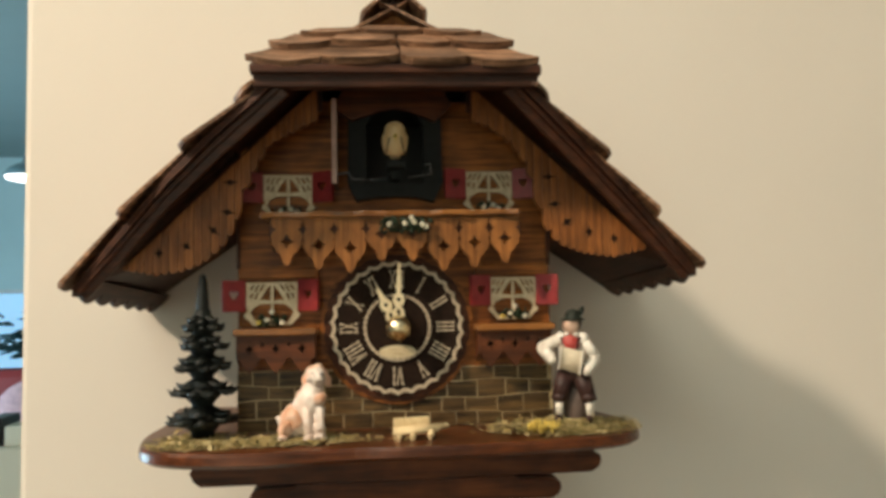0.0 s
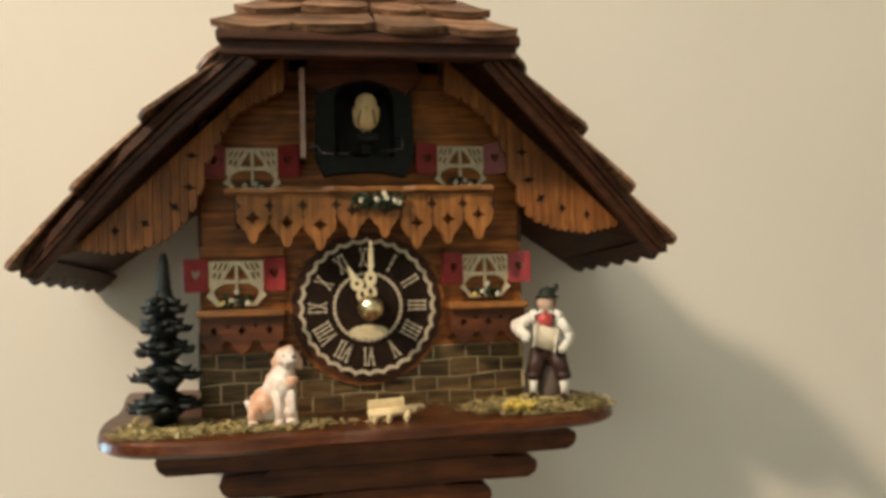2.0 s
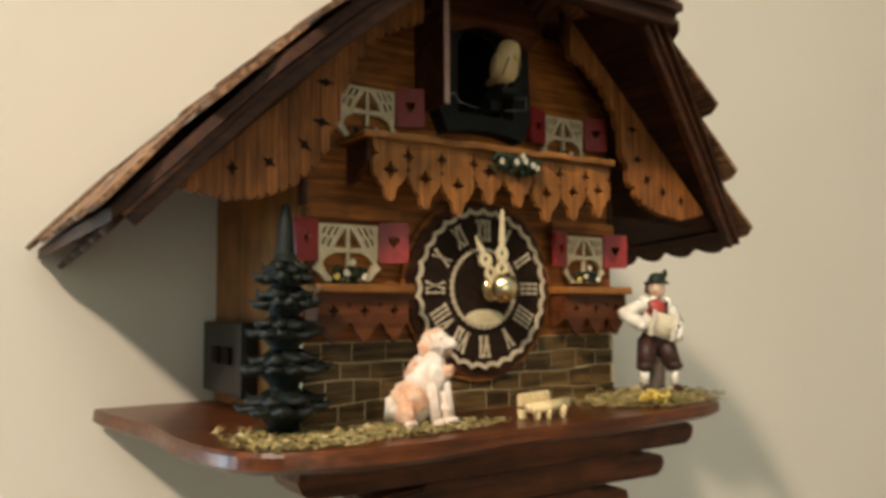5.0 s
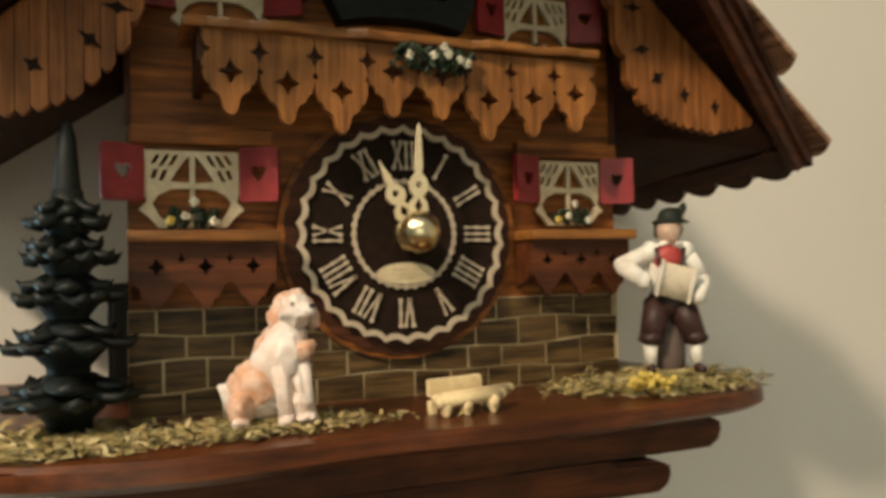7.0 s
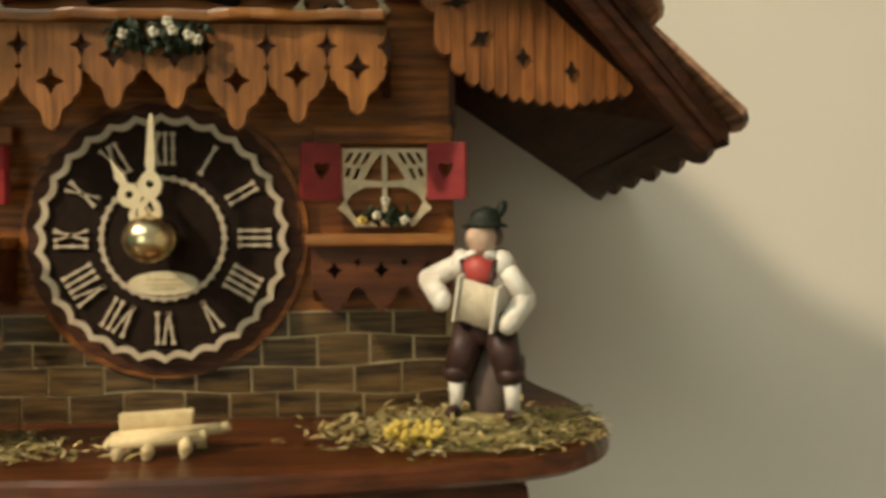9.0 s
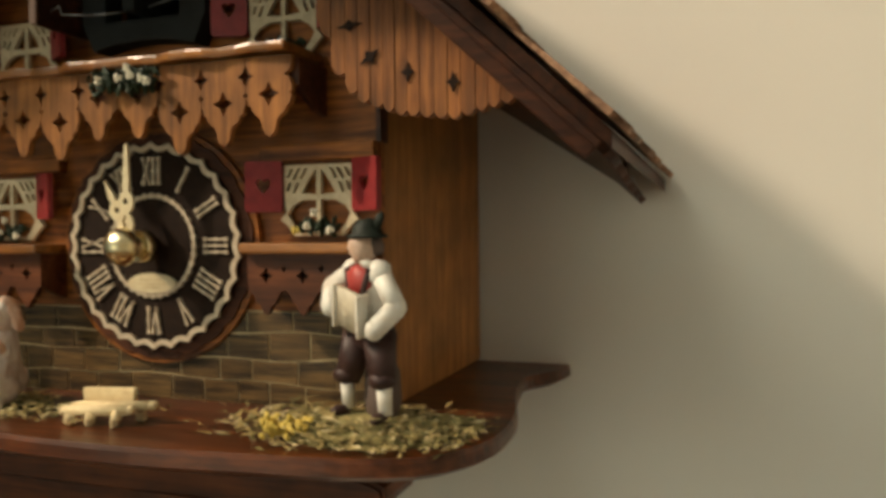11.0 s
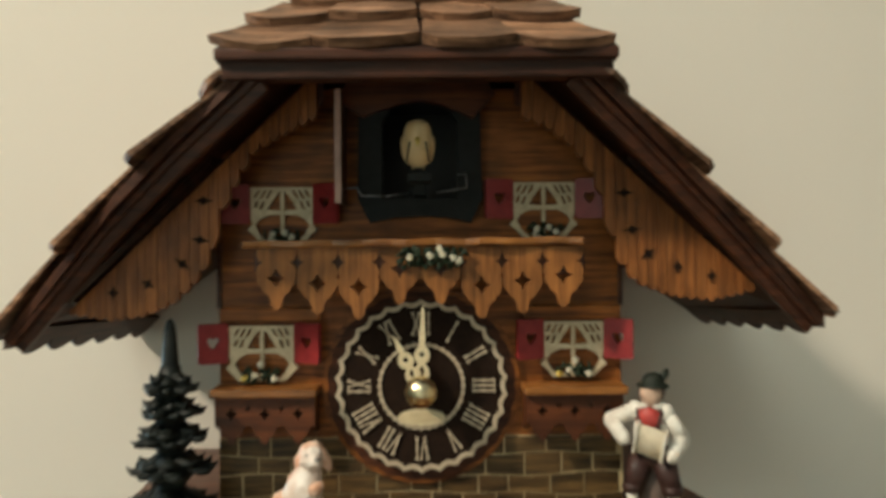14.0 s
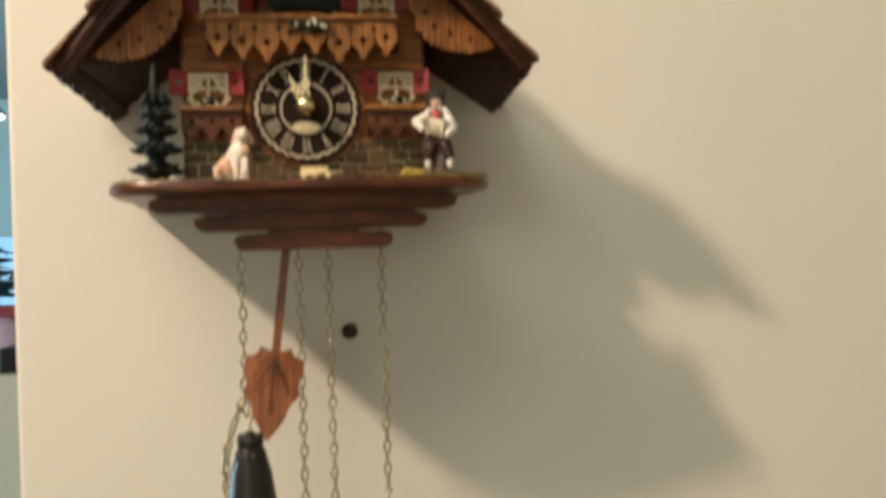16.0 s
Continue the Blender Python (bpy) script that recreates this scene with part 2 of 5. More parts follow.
def ellipse(cx, cz, rx, rz, n=24, a0=0.0):
    return [(cx + rx * math.cos(a0 + 2 * math.pi * i / n), cz + rz * math.sin(a0 + 2 * math.pi * i / n)) for i in range(n)]


def diamond(cx, cz, rx, rz):
    """A four-pointed hole with hollow sides."""
    k = 0.34
    return [(cx + rx, cz), (cx + rx * k, cz + rz * k), (cx, cz + rz), (cx - rx * k, cz + rz * k), (cx - rx, cz), (cx - rx * k, cz - rz * k), (cx, cz - rz), (cx + rx * k, cz - rz * k)]


def heart(cx, cz, s):
    pts = []
    for i in range(18):
        a = 2 * math.pi * i / 18
        pts.append((cx + s * math.sin(a) ** 3, cz + s * (0.95 * math.cos(a) - 0.36 * math.cos(2 * a) - 0.14 * math.cos(3 * a)) * 1.05))
    return pts


def blob(bm, c, r, rot=(0, 0, 0), index=0, seg=14):
    made = bmesh.ops.create_uvsphere(bm, u_segments=seg, v_segments=max(6, seg * 2 // 3), radius=1)["verts"]
    m = pose(*c, *rot) @ Matrix.Diagonal((*r, 1))
    bmesh.ops.transform(bm, matrix=m, verts=made)
    for v in made:
        for f in v.link_faces:
            f.material_index, f.smooth = index, True


def limb(bm, a, b, ra, rb, index=0, seg=12):
    """A tapered round limb from a to b."""
    a, b = Vector(a), Vector(b)
    d = b - a
    made = bmesh.ops.create_cone(bm, cap_ends=True, segments=seg, radius1=ra, radius2=rb, depth=d.length)["verts"]
    m = Matrix.Translation((a + b) / 2) @ d.to_track_quat("Z", "Y").to_matrix().to_4x4()
    bmesh.ops.transform(bm, matrix=m, verts=made)
    for v in made:
        for f in v.link_faces:
            f.material_index, f.smooth = index, len(f.verts) == 4


def lathe(bm, c, profile, seg=24, wave=None, index=0):
    """Turns (radius, z) pairs round the upright axis through c; wave(angle, k) scales the radius of ring k."""
    rings = []
    for k, (r, z) in enumerate(profile):
        ring = []
        for i in range(seg):
            a = 2 * math.pi * i / seg
            w = wave(a, k) if wave else (1.0, 0.0)
            ring.append(bm.verts.new((c[0] + r * w[0] * math.cos(a), c[1] + r * w[0] * math.sin(a), c[2] + z + w[1])))
        rings.append(ring)
    for p, q in zip(rings, rings[1:]):
        for i in range(seg):
            f = bm.faces.new((p[i], p[(i + 1) % seg], q[(i + 1) % seg], q[i]))
            f.smooth, f.material_index = True, index
    for ring in (rings[0], rings[-1]):
        bm.faces.new(ring).material_index = index


def tube(bm, pts, r, seg=8, index=0):
    for a, b in zip(pts, pts[1:]):
        limb(bm, a, b, r, r, index, seg)
        blob(bm, b, (r, r, r), (0, 0, 0), index, 6)


# ---- the near room and the room beyond the wall's end ----
LEDGE_Z = 1.552


def setting():
    def slab(name, x0, x1, y0, y1, z0, z1, mat, label):
        ob = one_box(name, x0, x1, y0, y1, z0, z1, mat, None, label, 0)
        return tagged(ob, label, name.split("_")[0], "", "structure")

    bm = box(bmesh.new(), -0.216, 2.6, 0.0, 0.13, 0.0, 3.0, 0.004)
    tagged(part("wall_north", bm, WALL), "smooth cream painted wall behind the clock", "wall", "", "structure")
    slab("floor", -5.0, 2.75, -3.15, 7.15, -0.1, 0.0, FLOOR, "brown oak plank floor")
    slab("ceiling", -5.0, 2.75, -3.15, 0.13, 3.0, 3.1, CEIL, "plain white painted ceiling")
    slab("ceiling_far", -5.0, 2.75, 0.13, 7.15, 3.0, 3.1, FAR_CEIL, "grey-teal ceiling of the room beyond, darker than the near one")
    slab("wall_east", 2.6, 2.75, -3.15, 7.15, 0, 3.0, WALL, "plain cream painted wall")
    # wall behind the walk, with a window opening added for the fill light
    bm = plate_bm([(-4.85, 0), (2.6, 0), (2.6, 3.0), (-4.85, 3.0)], [[(-1.8, 0.8), (-0.2, 0.8), (-0.2, 2.2), (-1.8, 2.2)]], -3.0, -3.15)
    tagged(part("wall_south", bm, WALL), "plain cream painted wall with an added window opening", "wall", "", "structure")
    # far wall with a wide window, and the side wall with a tall bright one
    bm = plate_bm([(-4.85, 0), (2.6, 0), (2.6, 3.0), (-4.85, 3.0)], [[(-4.6, 0.5), (-1.3, 0.5), (-1.3, 1.78), (-4.6, 1.78)]], 7.0, 7.15)
    tagged(part("wall_far", bm, FAR_WALL), "pale blue-grey wall of the room beyond", "wall", "", "structure")
    bm = plate_bm([(-3.15, 0), (7.15, 0), (7.15, 3.0), (-3.15, 3.0)], [[(1.2, 0.15), (3.72, 0.15), (3.72, 1.86), (1.2, 1.86)]], 0, 0.15)
    for v in bm.verts:
        v.co = Vector((-5.0 + v.co.y, v.co.x, v.co.z))
    tagged(part("wall_west", bm, FAR_WALL), "pale blue-grey wall with a tall window", "wall", "", "structure")


def window_set(name, corners, axis, mat_label):
    """A window frame with mullions round an opening: corners (a0, a1, z0, z1, depth)."""
    a0, a1, z0, z1, d = corners
    n = 3
    holes = []
    w = (a1 - a0) / n
    for i in range(n):
        holes.append([(a0 + i * w + 0.03, z0 + 0.04), (a0 + (i + 1) * w - 0.03, z0 + 0.04), (a0 + (i + 1) * w - 0.03, z1 - 0.04), (a0 + i * w + 0.03, z1 - 0.04)])
    bm = plate_bm([(a0, z0), (a1, z0), (a1, z1), (a0, z1)], holes, d, d + 0.05)
    if axis == "y":
        for v in bm.verts:
            v.co = Vector((v.co.y, v.co.x, v.co.z))
    ob = part(name, bm, FRAME)
    tagged(ob, mat_label, "window", "", "structure")
    return ob


BLUE_PANEL = wall_paint("blue_panel_paint", (0.45, 0.66, 0.72))
FRAME = paint("white_window_frame", (0.7, 0.72, 0.72), 0.4, (0.62, 0.64, 0.65), 20)
BLUE_DUSK = glow("blue_evening_outside", (0.1, 0.42, 0.75), 0.8)
PALE_DAY = glow("pale_daylight_outside", (0.62, 0.9, 1.0), 1.5)
setting()
tagged(one_box("panelling", -4.85, -4.83, 3.78, 6.98, 0.0, 1.66, BLUE_PANEL, None, "", 0.004), "blue painted panelling on the far side wall", "panelling", "", "structure")
window_set("window_1", (-4.6, -1.3, 0.5, 1.78, 7.06), "x", "wide window on to blue evening light")
window_set("window_2", (1.2, 3.72, 0.15, 1.86, -4.94), "y", "tall window full of pale daylight")
# this last one is never in view; it only goes with the fill
window_set("window_3", (-1.8, -0.2, 0.8, 2.2, -3.1), "x", "plain white-framed window added out of view for fill light")
for nm, bmx, mat, lab in (
    ("backdrop", box(bmesh.new(), -6.5, 0.5, 8.2, 8.25, -0.5, 3.5), BLUE_DUSK, "blue evening sky outside the window"),
    ("backdrop", box(bmesh.new(), -5.6, -5.55, 0.0, 5.2, -0.5, 3.2), PALE_DAY, "pale bright daylight outside the window"),
):
    tagged(part(nm, bmx, mat), lab, "backdrop", "", "structure")


def pendant_lamp(place):
    x, y, z = place
    ob = thing("pendant_lamp", (x, y, 3.0), "grey dome pendant lamp, lit, hanging from the ceiling", "lamp", "pendant lamps in a row")
    bm = bmesh.new()
    lathe(bm, (x, y, z), [(0.13, 0.0), (0.133, 0.004), (0.124, 0.03), (0.1, 0.058), (0.064, 0.08), (0.03, 0.092), (0.025, 0.125), (0.012, 0.135)], 32)
    part("shade", bm, SHADE, ob, "blue-grey enamelled metal dome")
    bm = bmesh.new()
    lathe(bm, (x, y, z), [(0.128, 0.001), (0.1285, -0.003), (0.12, -0.013), (0.09, -0.024), (0.04, -0.03)], 32)
    part("diffuser", bm, LAMPGLOW, ob, "glowing white glass")
    bm = bmesh.new()
    limb(bm, (x, y, z + 0.13), (x, y, 3.0), 0.004, 0.004)
    part("cord", bm, BLACK, ob)
    return ob


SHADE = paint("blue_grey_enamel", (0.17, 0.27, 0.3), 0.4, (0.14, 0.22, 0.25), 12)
LAMPGLOW = glow("lit_lamp_glass", (1.0, 0.98, 0.95), 4.0)
pendant_lamp((-0.79, 0.577, 1.985))
pendant_lamp((-2.2, 4.75, 2.455))


def palm_plant():
    ob = thing("potted_palm", (-2.5, 5.6, 0.0), "dark potted palm with arching leaves before the window", "plant")
    bm = bmesh.new()
    lathe(bm, (-2.5, 5.6, 0.0), [(0.12, 0), (0.16, 0.3), (0.17, 0.32), (0.15, 0.32)], 20)
    part("pot", bm, GREY, ob)
    bm = bmesh.new()
    limb(bm, (-2.5, 5.6, 0.3), (-2.5, 5.6, 1.25), 0.03, 0.02)
    part("trunk", bm, BROWN, ob)
    rnd = random.Random(4)
    bm = bmesh.new()
    for i in range(13):
        a, lift = i * 2.4, rnd.uniform(0.15, 0.55)
        prev = None
        for k in range(9):
            u = k / 8
            r, h = 0.62 * u, lift * math.sin(u * 2.4) * 0.9 - 0.22 * u * u
            c = Vector((-2.5 + r * math.cos(a), 5.6 + r * math.sin(a), 1.25 + h))
            side = Vector((-math.sin(a), math.cos(a), 0))
            if prev:
                for sgn in (-1, 1):
                    tip = c + side * sgn * 0.16 * math.sin(math.pi * min(1, u + 0.12)) + Vector((0.05 * math.cos(a), 0.05 * math.sin(a), -0.06))
                    vs = [bm.verts.new(p) for p in (prev, prev.lerp(c, 0.55), tip)]
                    bm.faces.new(vs)
            prev = c
    part("crown", bm, PALMLEAF, ob, "dark feathery palm leaves")


PALMLEAF = paint("palm_leaf", (0.02, 0.06, 0.07), 0.5)
palm_plant()


def red_chair():
    ob = thing("armchair", (-2.0, 4.3, 0.0), "red upholstered armchair with a pale cushion", "armchair")
    one_box("seat", -2.35, -1.7, 4.0, 4.6, 0.3, 0.55, RED, ob, "", 0.04)
    one_box("backrest", -2.35, -1.7, 4.5, 4.66, 0.5, 1.24, RED, ob, "", 0.05)
    for x in (-2.38, -1.78):
        one_box("armrest", x, x + 0.12, 4.0, 4.6, 0.5, 0.8, RED, ob, "", 0.03)
    for x in (-2.3, -1.8):
        for y in (4.05, 4.55):
            one_box("leg", x, x + 0.05, y, y + 0.05, 0, 0.3, BLACK, ob, "", 0.004)
    cu = thing("cushion", (-2.0, 4.4, 0.55), "pale pink cushion leaning on the armchair", "cushion")
    bm = bmesh.new()
    blob(bm, (-2.03, 4.44, 0.98), (0.2, 0.07, 0.2), (-12, 0, 12))
    part("cover", bm, PINK, cu)


PINK = paint("pale_pink_cloth", (0.7, 0.42, 0.45), 0.8, None, 30)
red_chair()
tagged(one_box("sideboard", -2.6, -1.0, 3.0, 3.3, 0.0, 1.02, PALEBOX, None, "", 0.01), "plain beige low sideboard in the room beyond", "sideboard")

for x0, w, h, mat, lab in ((-1.75, 0.09, 0.1, PETAL, "white hardcover book standing on the sideboard"), (-1.65, 0.07, 0.12, BLACK, "black hardcover book standing on the sideboard"), (-1.57, 0.1, 0.085, PETAL, "white hardcover book standing on the sideboard"), (-1.46, 0.08, 0.11, BLACK, "black hardcover book standing on the sideboard"), (-1.37, 0.1, 0.09, PINK, "pink hardcover book standing on the sideboard")):
    tagged(one_box("book", x0, x0 + w, 3.06, 3.24, 1.02, 1.02 + h, mat, None, "", 0.004), lab, "book", "books on the sideboard")

# ---- the clock ----
CLOCK = thing("cuckoo_clock", (0, -0.002, LEDGE_Z), "carved brown wooden chalet cuckoo clock hung on the wall", "cuckoo clock")
TIP_X, TIP_Z, PITCH = 0.1425, 1.6258, 0.928
RIDGE_Z = TIP_Z + TIP_X * PITCH
ANG = math.atan(PITCH)


def roof_z(x, drop=0.0):
    return RIDGE_Z - PITCH * abs(x) - drop


def eave_x(side):
    """The right eave is cut a little shorter."""
    return TIP_X if side < 0 else TIP_X - 0.0005


def front_y(x):
    """The front edge of the roof leans forward towards the top."""
    return (-0.124 if x < 0 else -0.1215) - 0.031 * min(1.0, max(0.0, (TIP_X - abs(x)) / 0.08))


# body
def body():
    one_box("side_panel", -0.0745, -0.0715, -0.098, -0.002, LEDGE_Z, 1.69, SIDE, CLOCK, "honey-brown side board")
    one_box("side_panel", 0.0715, 0.0745, -0.098, -0.002, LEDGE_Z, 1.69, SIDE, CLOCK, "honey-brown side board")
    one_box("back_panel", -0.0713, 0.0713, -0.006, -0.002, LEDGE_Z, 1.70, DARK, CLOCK)
    z_hi = 1.7105
    xs = (RIDGE_Z - 0.006 - z_hi) / PITCH
    outline = [(-0.0752, 1.5805), (0.0752, 1.5805), (0.0752, roof_z(0.0752, 0.008)), (xs, z_hi), (-xs, z_hi), (-0.0752, roof_z(0.0752, 0.008))]
    gate = [(-0.0142, 1.668), (0.0142, 1.668), (0.0142, 1.697), (0.0105, 1.7035), (0.0, 1.7065), (-0.0105, 1.7035), (-0.0142, 1.697)]
    part("front_board", plate_bm(outline, [gate], -0.1005, -0.0982), BOARD, CLOCK, "brown stained front board")
    for x in (-0.0758, 0.0742):
        one_box("corner_strip", x, x + 0.0016, -0.1018, -0.0965, 1.629, 1.672, DARKX, CLOCK, "dark corner strip", 0.0003)
    # dark chamber behind the little door
    bm = box(bmesh.new(), -0.018, 0.018, -0.0978, -0.05, 1.664, 1.709)
    bm.faces.ensure_lookup_table()
    front = min(bm.faces, key=lambda f: f.calc_center_median().y)
    bmesh.ops.delete(bm, geom=[front], context="FACES_ONLY")
    ob = part("chamber", bm, BLACK, CLOCK, "black inside of the bird's chamber")


body()

# roof deck, hip and shingles
HIP_Y0, HIP_Z0 = -0.155, 1.7085
HIP_Z1 = 1.737
HIP_LOW = 1.7125
HIP_Y1 = -0.127
GABLE_Y = -0.111


def roof():
    bm = bmesh.new()
    t = 0.003
    hip_x0, hip_x1 = (RIDGE_Z - HIP_Z0) / PITCH, (RIDGE_Z - HIP_Z1) / PITCH
    wide = 0.0612
    for s in (-1, 1):
        tx = eave_x(s)
        prof = [(tx, front_y(s * TIP_X)), ((TIP_X + hip_x0) / 2, front_y(s * (TIP_X + hip_x0) / 2)), (hip_x0, HIP_Y0 + 0.002), (hip_x1, HIP_Y1), (hip_x1 * 0.9, GABLE_Y), (0.0, GABLE_Y), (0.0, -0.001), (tx + 0.0045, -0.001)]
        top = [bm.verts.new((s * x, y, roof_z(x))) for x, y in prof]
        low = [bm.verts.new((s * x, y, roof_z(x) - t * 1.45)) for x, y in prof]
        bm.faces.new(top)
        bm.faces.new(low[::-1])
        for i in range(len(top)):
            j = (i + 1) % len(top)
            bm.faces.new((top[i], low[i], low[j], top[j]))
    roof_ob = part("roof", bm, DARK, CLOCK, "dark stained roof boards under wooden shingles")
    # hip board
    bm = bmesh.new()
    prof = [(-wide, HIP_Y0, HIP_LOW), (wide, HIP_Y0, HIP_LOW), (0.032, HIP_Y1, HIP_Z1), (-0.032, HIP_Y1, HIP_Z1)]
    top = [bm.verts.new(p) for p in prof]
    low = [bm.verts.new((p[0], p[1] + 0.001, p[2] - 0.005)) for p in prof]
    bm.faces.new(top)
    bm.faces.new(low[::-1])
    for i in range(4):
        j = (i + 1) % 4
        bm.faces.new((top[i], low[i], low[j], top[j]))
    part("hip_board", bm, DARK, roof_ob)
    one_box("hip_top", -0.0252, 0.0252, -0.128, GABLE_Y + 0.002, HIP_Z1 - 0.0065, HIP_Z1 - 0.002, DARK, roof_ob, "", 0)
    # small gable under the ridge
    bm = plate_bm([(-hip_x1, HIP_Z1 - 0.004), (hip_x1, HIP_Z1 - 0.004), (0, RIDGE_Z - 0.003)], [], GABLE_Y - 0.001, GABLE_Y + 0.003)
    part("ridge_gable", bm, VAL, roof_ob, "small triangular board under the ridge")
    # eave beam and mouldings of the hip
    one_box("eave_beam", -0.0605, 0.0605, -0.1545, -0.147, 1.7030, 1.7118, DARKX, roof_ob, "dark moulded eave beam", 0.001)
    one_box("moulding", -0.0615, 0.0615, -0.1572, -0.1535, 1.7082, 1.7118, DARKX, roof_ob, "", 0.0008)
    # barge boards along the slanting front edges
    for s in (-1, 1):
        ax = eave_x(s) - 0.0025
        a = Vector((s * ax, front_y(s * ax) + 0.003, roof_z(ax) - 0.0045))
        b = Vector((s * 0.050, HIP_Y0 + 0.0065, roof_z(0.050) - 0.005))
        for (w, d, up, fwd, nm) in ((0.0072, 0.004, -0.0024, 0.0, "barge_board"), (0.0022, 0.002, -0.0012, -0.0026, "moulding")):
            ex = (b - a).normalized()
            ey = Vector((0, 1, 0))
            ez = ex.cross(ey).normalized()
            if ez.z < 0:
                ez = -ez
            ey = ez.cross(ex).normalized()
            if ey.y < 0:
                ey = -ey
            bm = box(bmesh.new(), 0, (b - a).length, fwd - d / 2, fwd + d / 2, up - w / 2, up + w / 2, 0.0006)
            m = Matrix((ex, ey, ez)).transposed().to_4x4()
            m.translation = a
            bmesh.ops.transform(bm, matrix=m, verts=bm.verts)
            part(nm, bm, DARKX, roof_ob, "dark moulded barge board" if nm == "barge_board" else "")
    # boarded soffits that slope down to the wall
    for s in (-1, 1):
        tx, inner = eave_x(s) - 0.007, 0.0755
        level = -0.03 * min(0, s)
        under = [(inner, -0.111, roof_z(inner, 0.007)), (tx, front_y(s * TIP_X) + 0.006, roof_z(tx, 0.0058)), (tx - 0.002, -0.002, 1.6185 + level * tx), (inner, -0.002, 1.6565 + level * inner)]
        bm = bmesh.new()
        low = [bm.verts.new((s * x, y, z)) for x, y, z in under]
        top = [bm.verts.new((s * x, y, roof_z(x, 0.0046))) for x, y, z in under]
        for quad in (low, top, *[(low[i], low[(i + 1) % 4], top[(i + 1) % 4], top[i]) for i in range(4)]):
            bm.faces.new(quad)
        bmesh.ops.triangulate(bm, faces=bm.faces[:])
        part("soffit", bm, DARK, roof_ob, "dark boarded soffit under the eave")
    # scalloped boards under the side eaves
    for s in (-1, 1):
        n, y_start, length = 6, front_y(s * TIP_X) + 0.004, 0.112 + 0.005 * (s < 0)
        tx = eave_x(s)
        pts = [(y_start, 0.008), (y_start, 0.0022)]
        for i in range(n):
            for k in range(1, 9):
                pts.append((y_start + length * (i + k / 8) / n, 0.0022 - 0.0062 * math.sin(math.pi * k / 8) ** 0.6))
        pts.append((y_start + length, 0.008))
        bm = plate_bm(pts, [], 0.0033, 0.0058)
        for v in bm.verts:
            along, down, under = v.co.x, -v.co.z, v.co.y
            down += 0.0030 * (along - y_start) / length + 0.0004
            under += 0.0066 * (along - y_start) / length
            v.co = Vector((s * (tx + math.cos(ANG) * down - math.sin(ANG) * under), along, roof_z(tx) - math.sin(ANG) * down - math.cos(ANG) * under))
        part("eave_trim", bm, DARK, roof_ob, "dark scalloped eave board")
    return roof_ob


ROOF = roof()


def shingle_mesh(seed, w, l, t):
    """One split shingle: thicker at the lower end, with an uneven rounded lower edge; x across, y up the slope, z out."""
    rnd = random.Random(seed)
    bm = bmesh.new()
    n = 7
    rows = []
    for (v, th) in ((0.0, t), (0.5, t * 0.8), (1.0, t * 0.4)):
        row = []
        for i in range(n):
            u = i / (n - 1) - 0.5
            lower = 0.0 if v else (0.0035 * (2 * u) ** 4 + rnd.uniform(-0.0004, 0.0004))
            row.append((u * w, v * l + lower, th))
        rows.append(row)
    topv = [[bm.verts.new(p) for p in r] for r in rows]
    lowv = [[bm.verts.new((p[0], p[1], 0.0)) for p in r] for r in rows]
    for a, b in zip(topv, topv[1:]):
        for i in range(n - 1):
            bm.faces.new((a[i], a[i + 1], b[i + 1], b[i]))
    for a, b in zip(lowv, lowv[1:]):
        for i in range(n - 1):
            bm.faces.new((a[i], b[i], b[i + 1], a[i + 1]))
    for i in range(n - 1):
        bm.faces.new((topv[0][i], lowv[0][i], lowv[0][i + 1], topv[0][i + 1]))
        bm.faces.new((topv[2][i], topv[2][i + 1], lowv[2][i + 1], lowv[2][i]))
    for k in (0, n - 1):
        for r in range(2):
            bm.faces.new((topv[r][k], topv[r + 1][k], lowv[r + 1][k], lowv[r][k]))
    bmesh.ops.recalc_face_normals(bm, faces=bm.faces[:])
    me = bpy.data.meshes.new("shingle")
    bm.to_mesh(me)
    bm.free()
    me.materials.append(SHING)
    return me


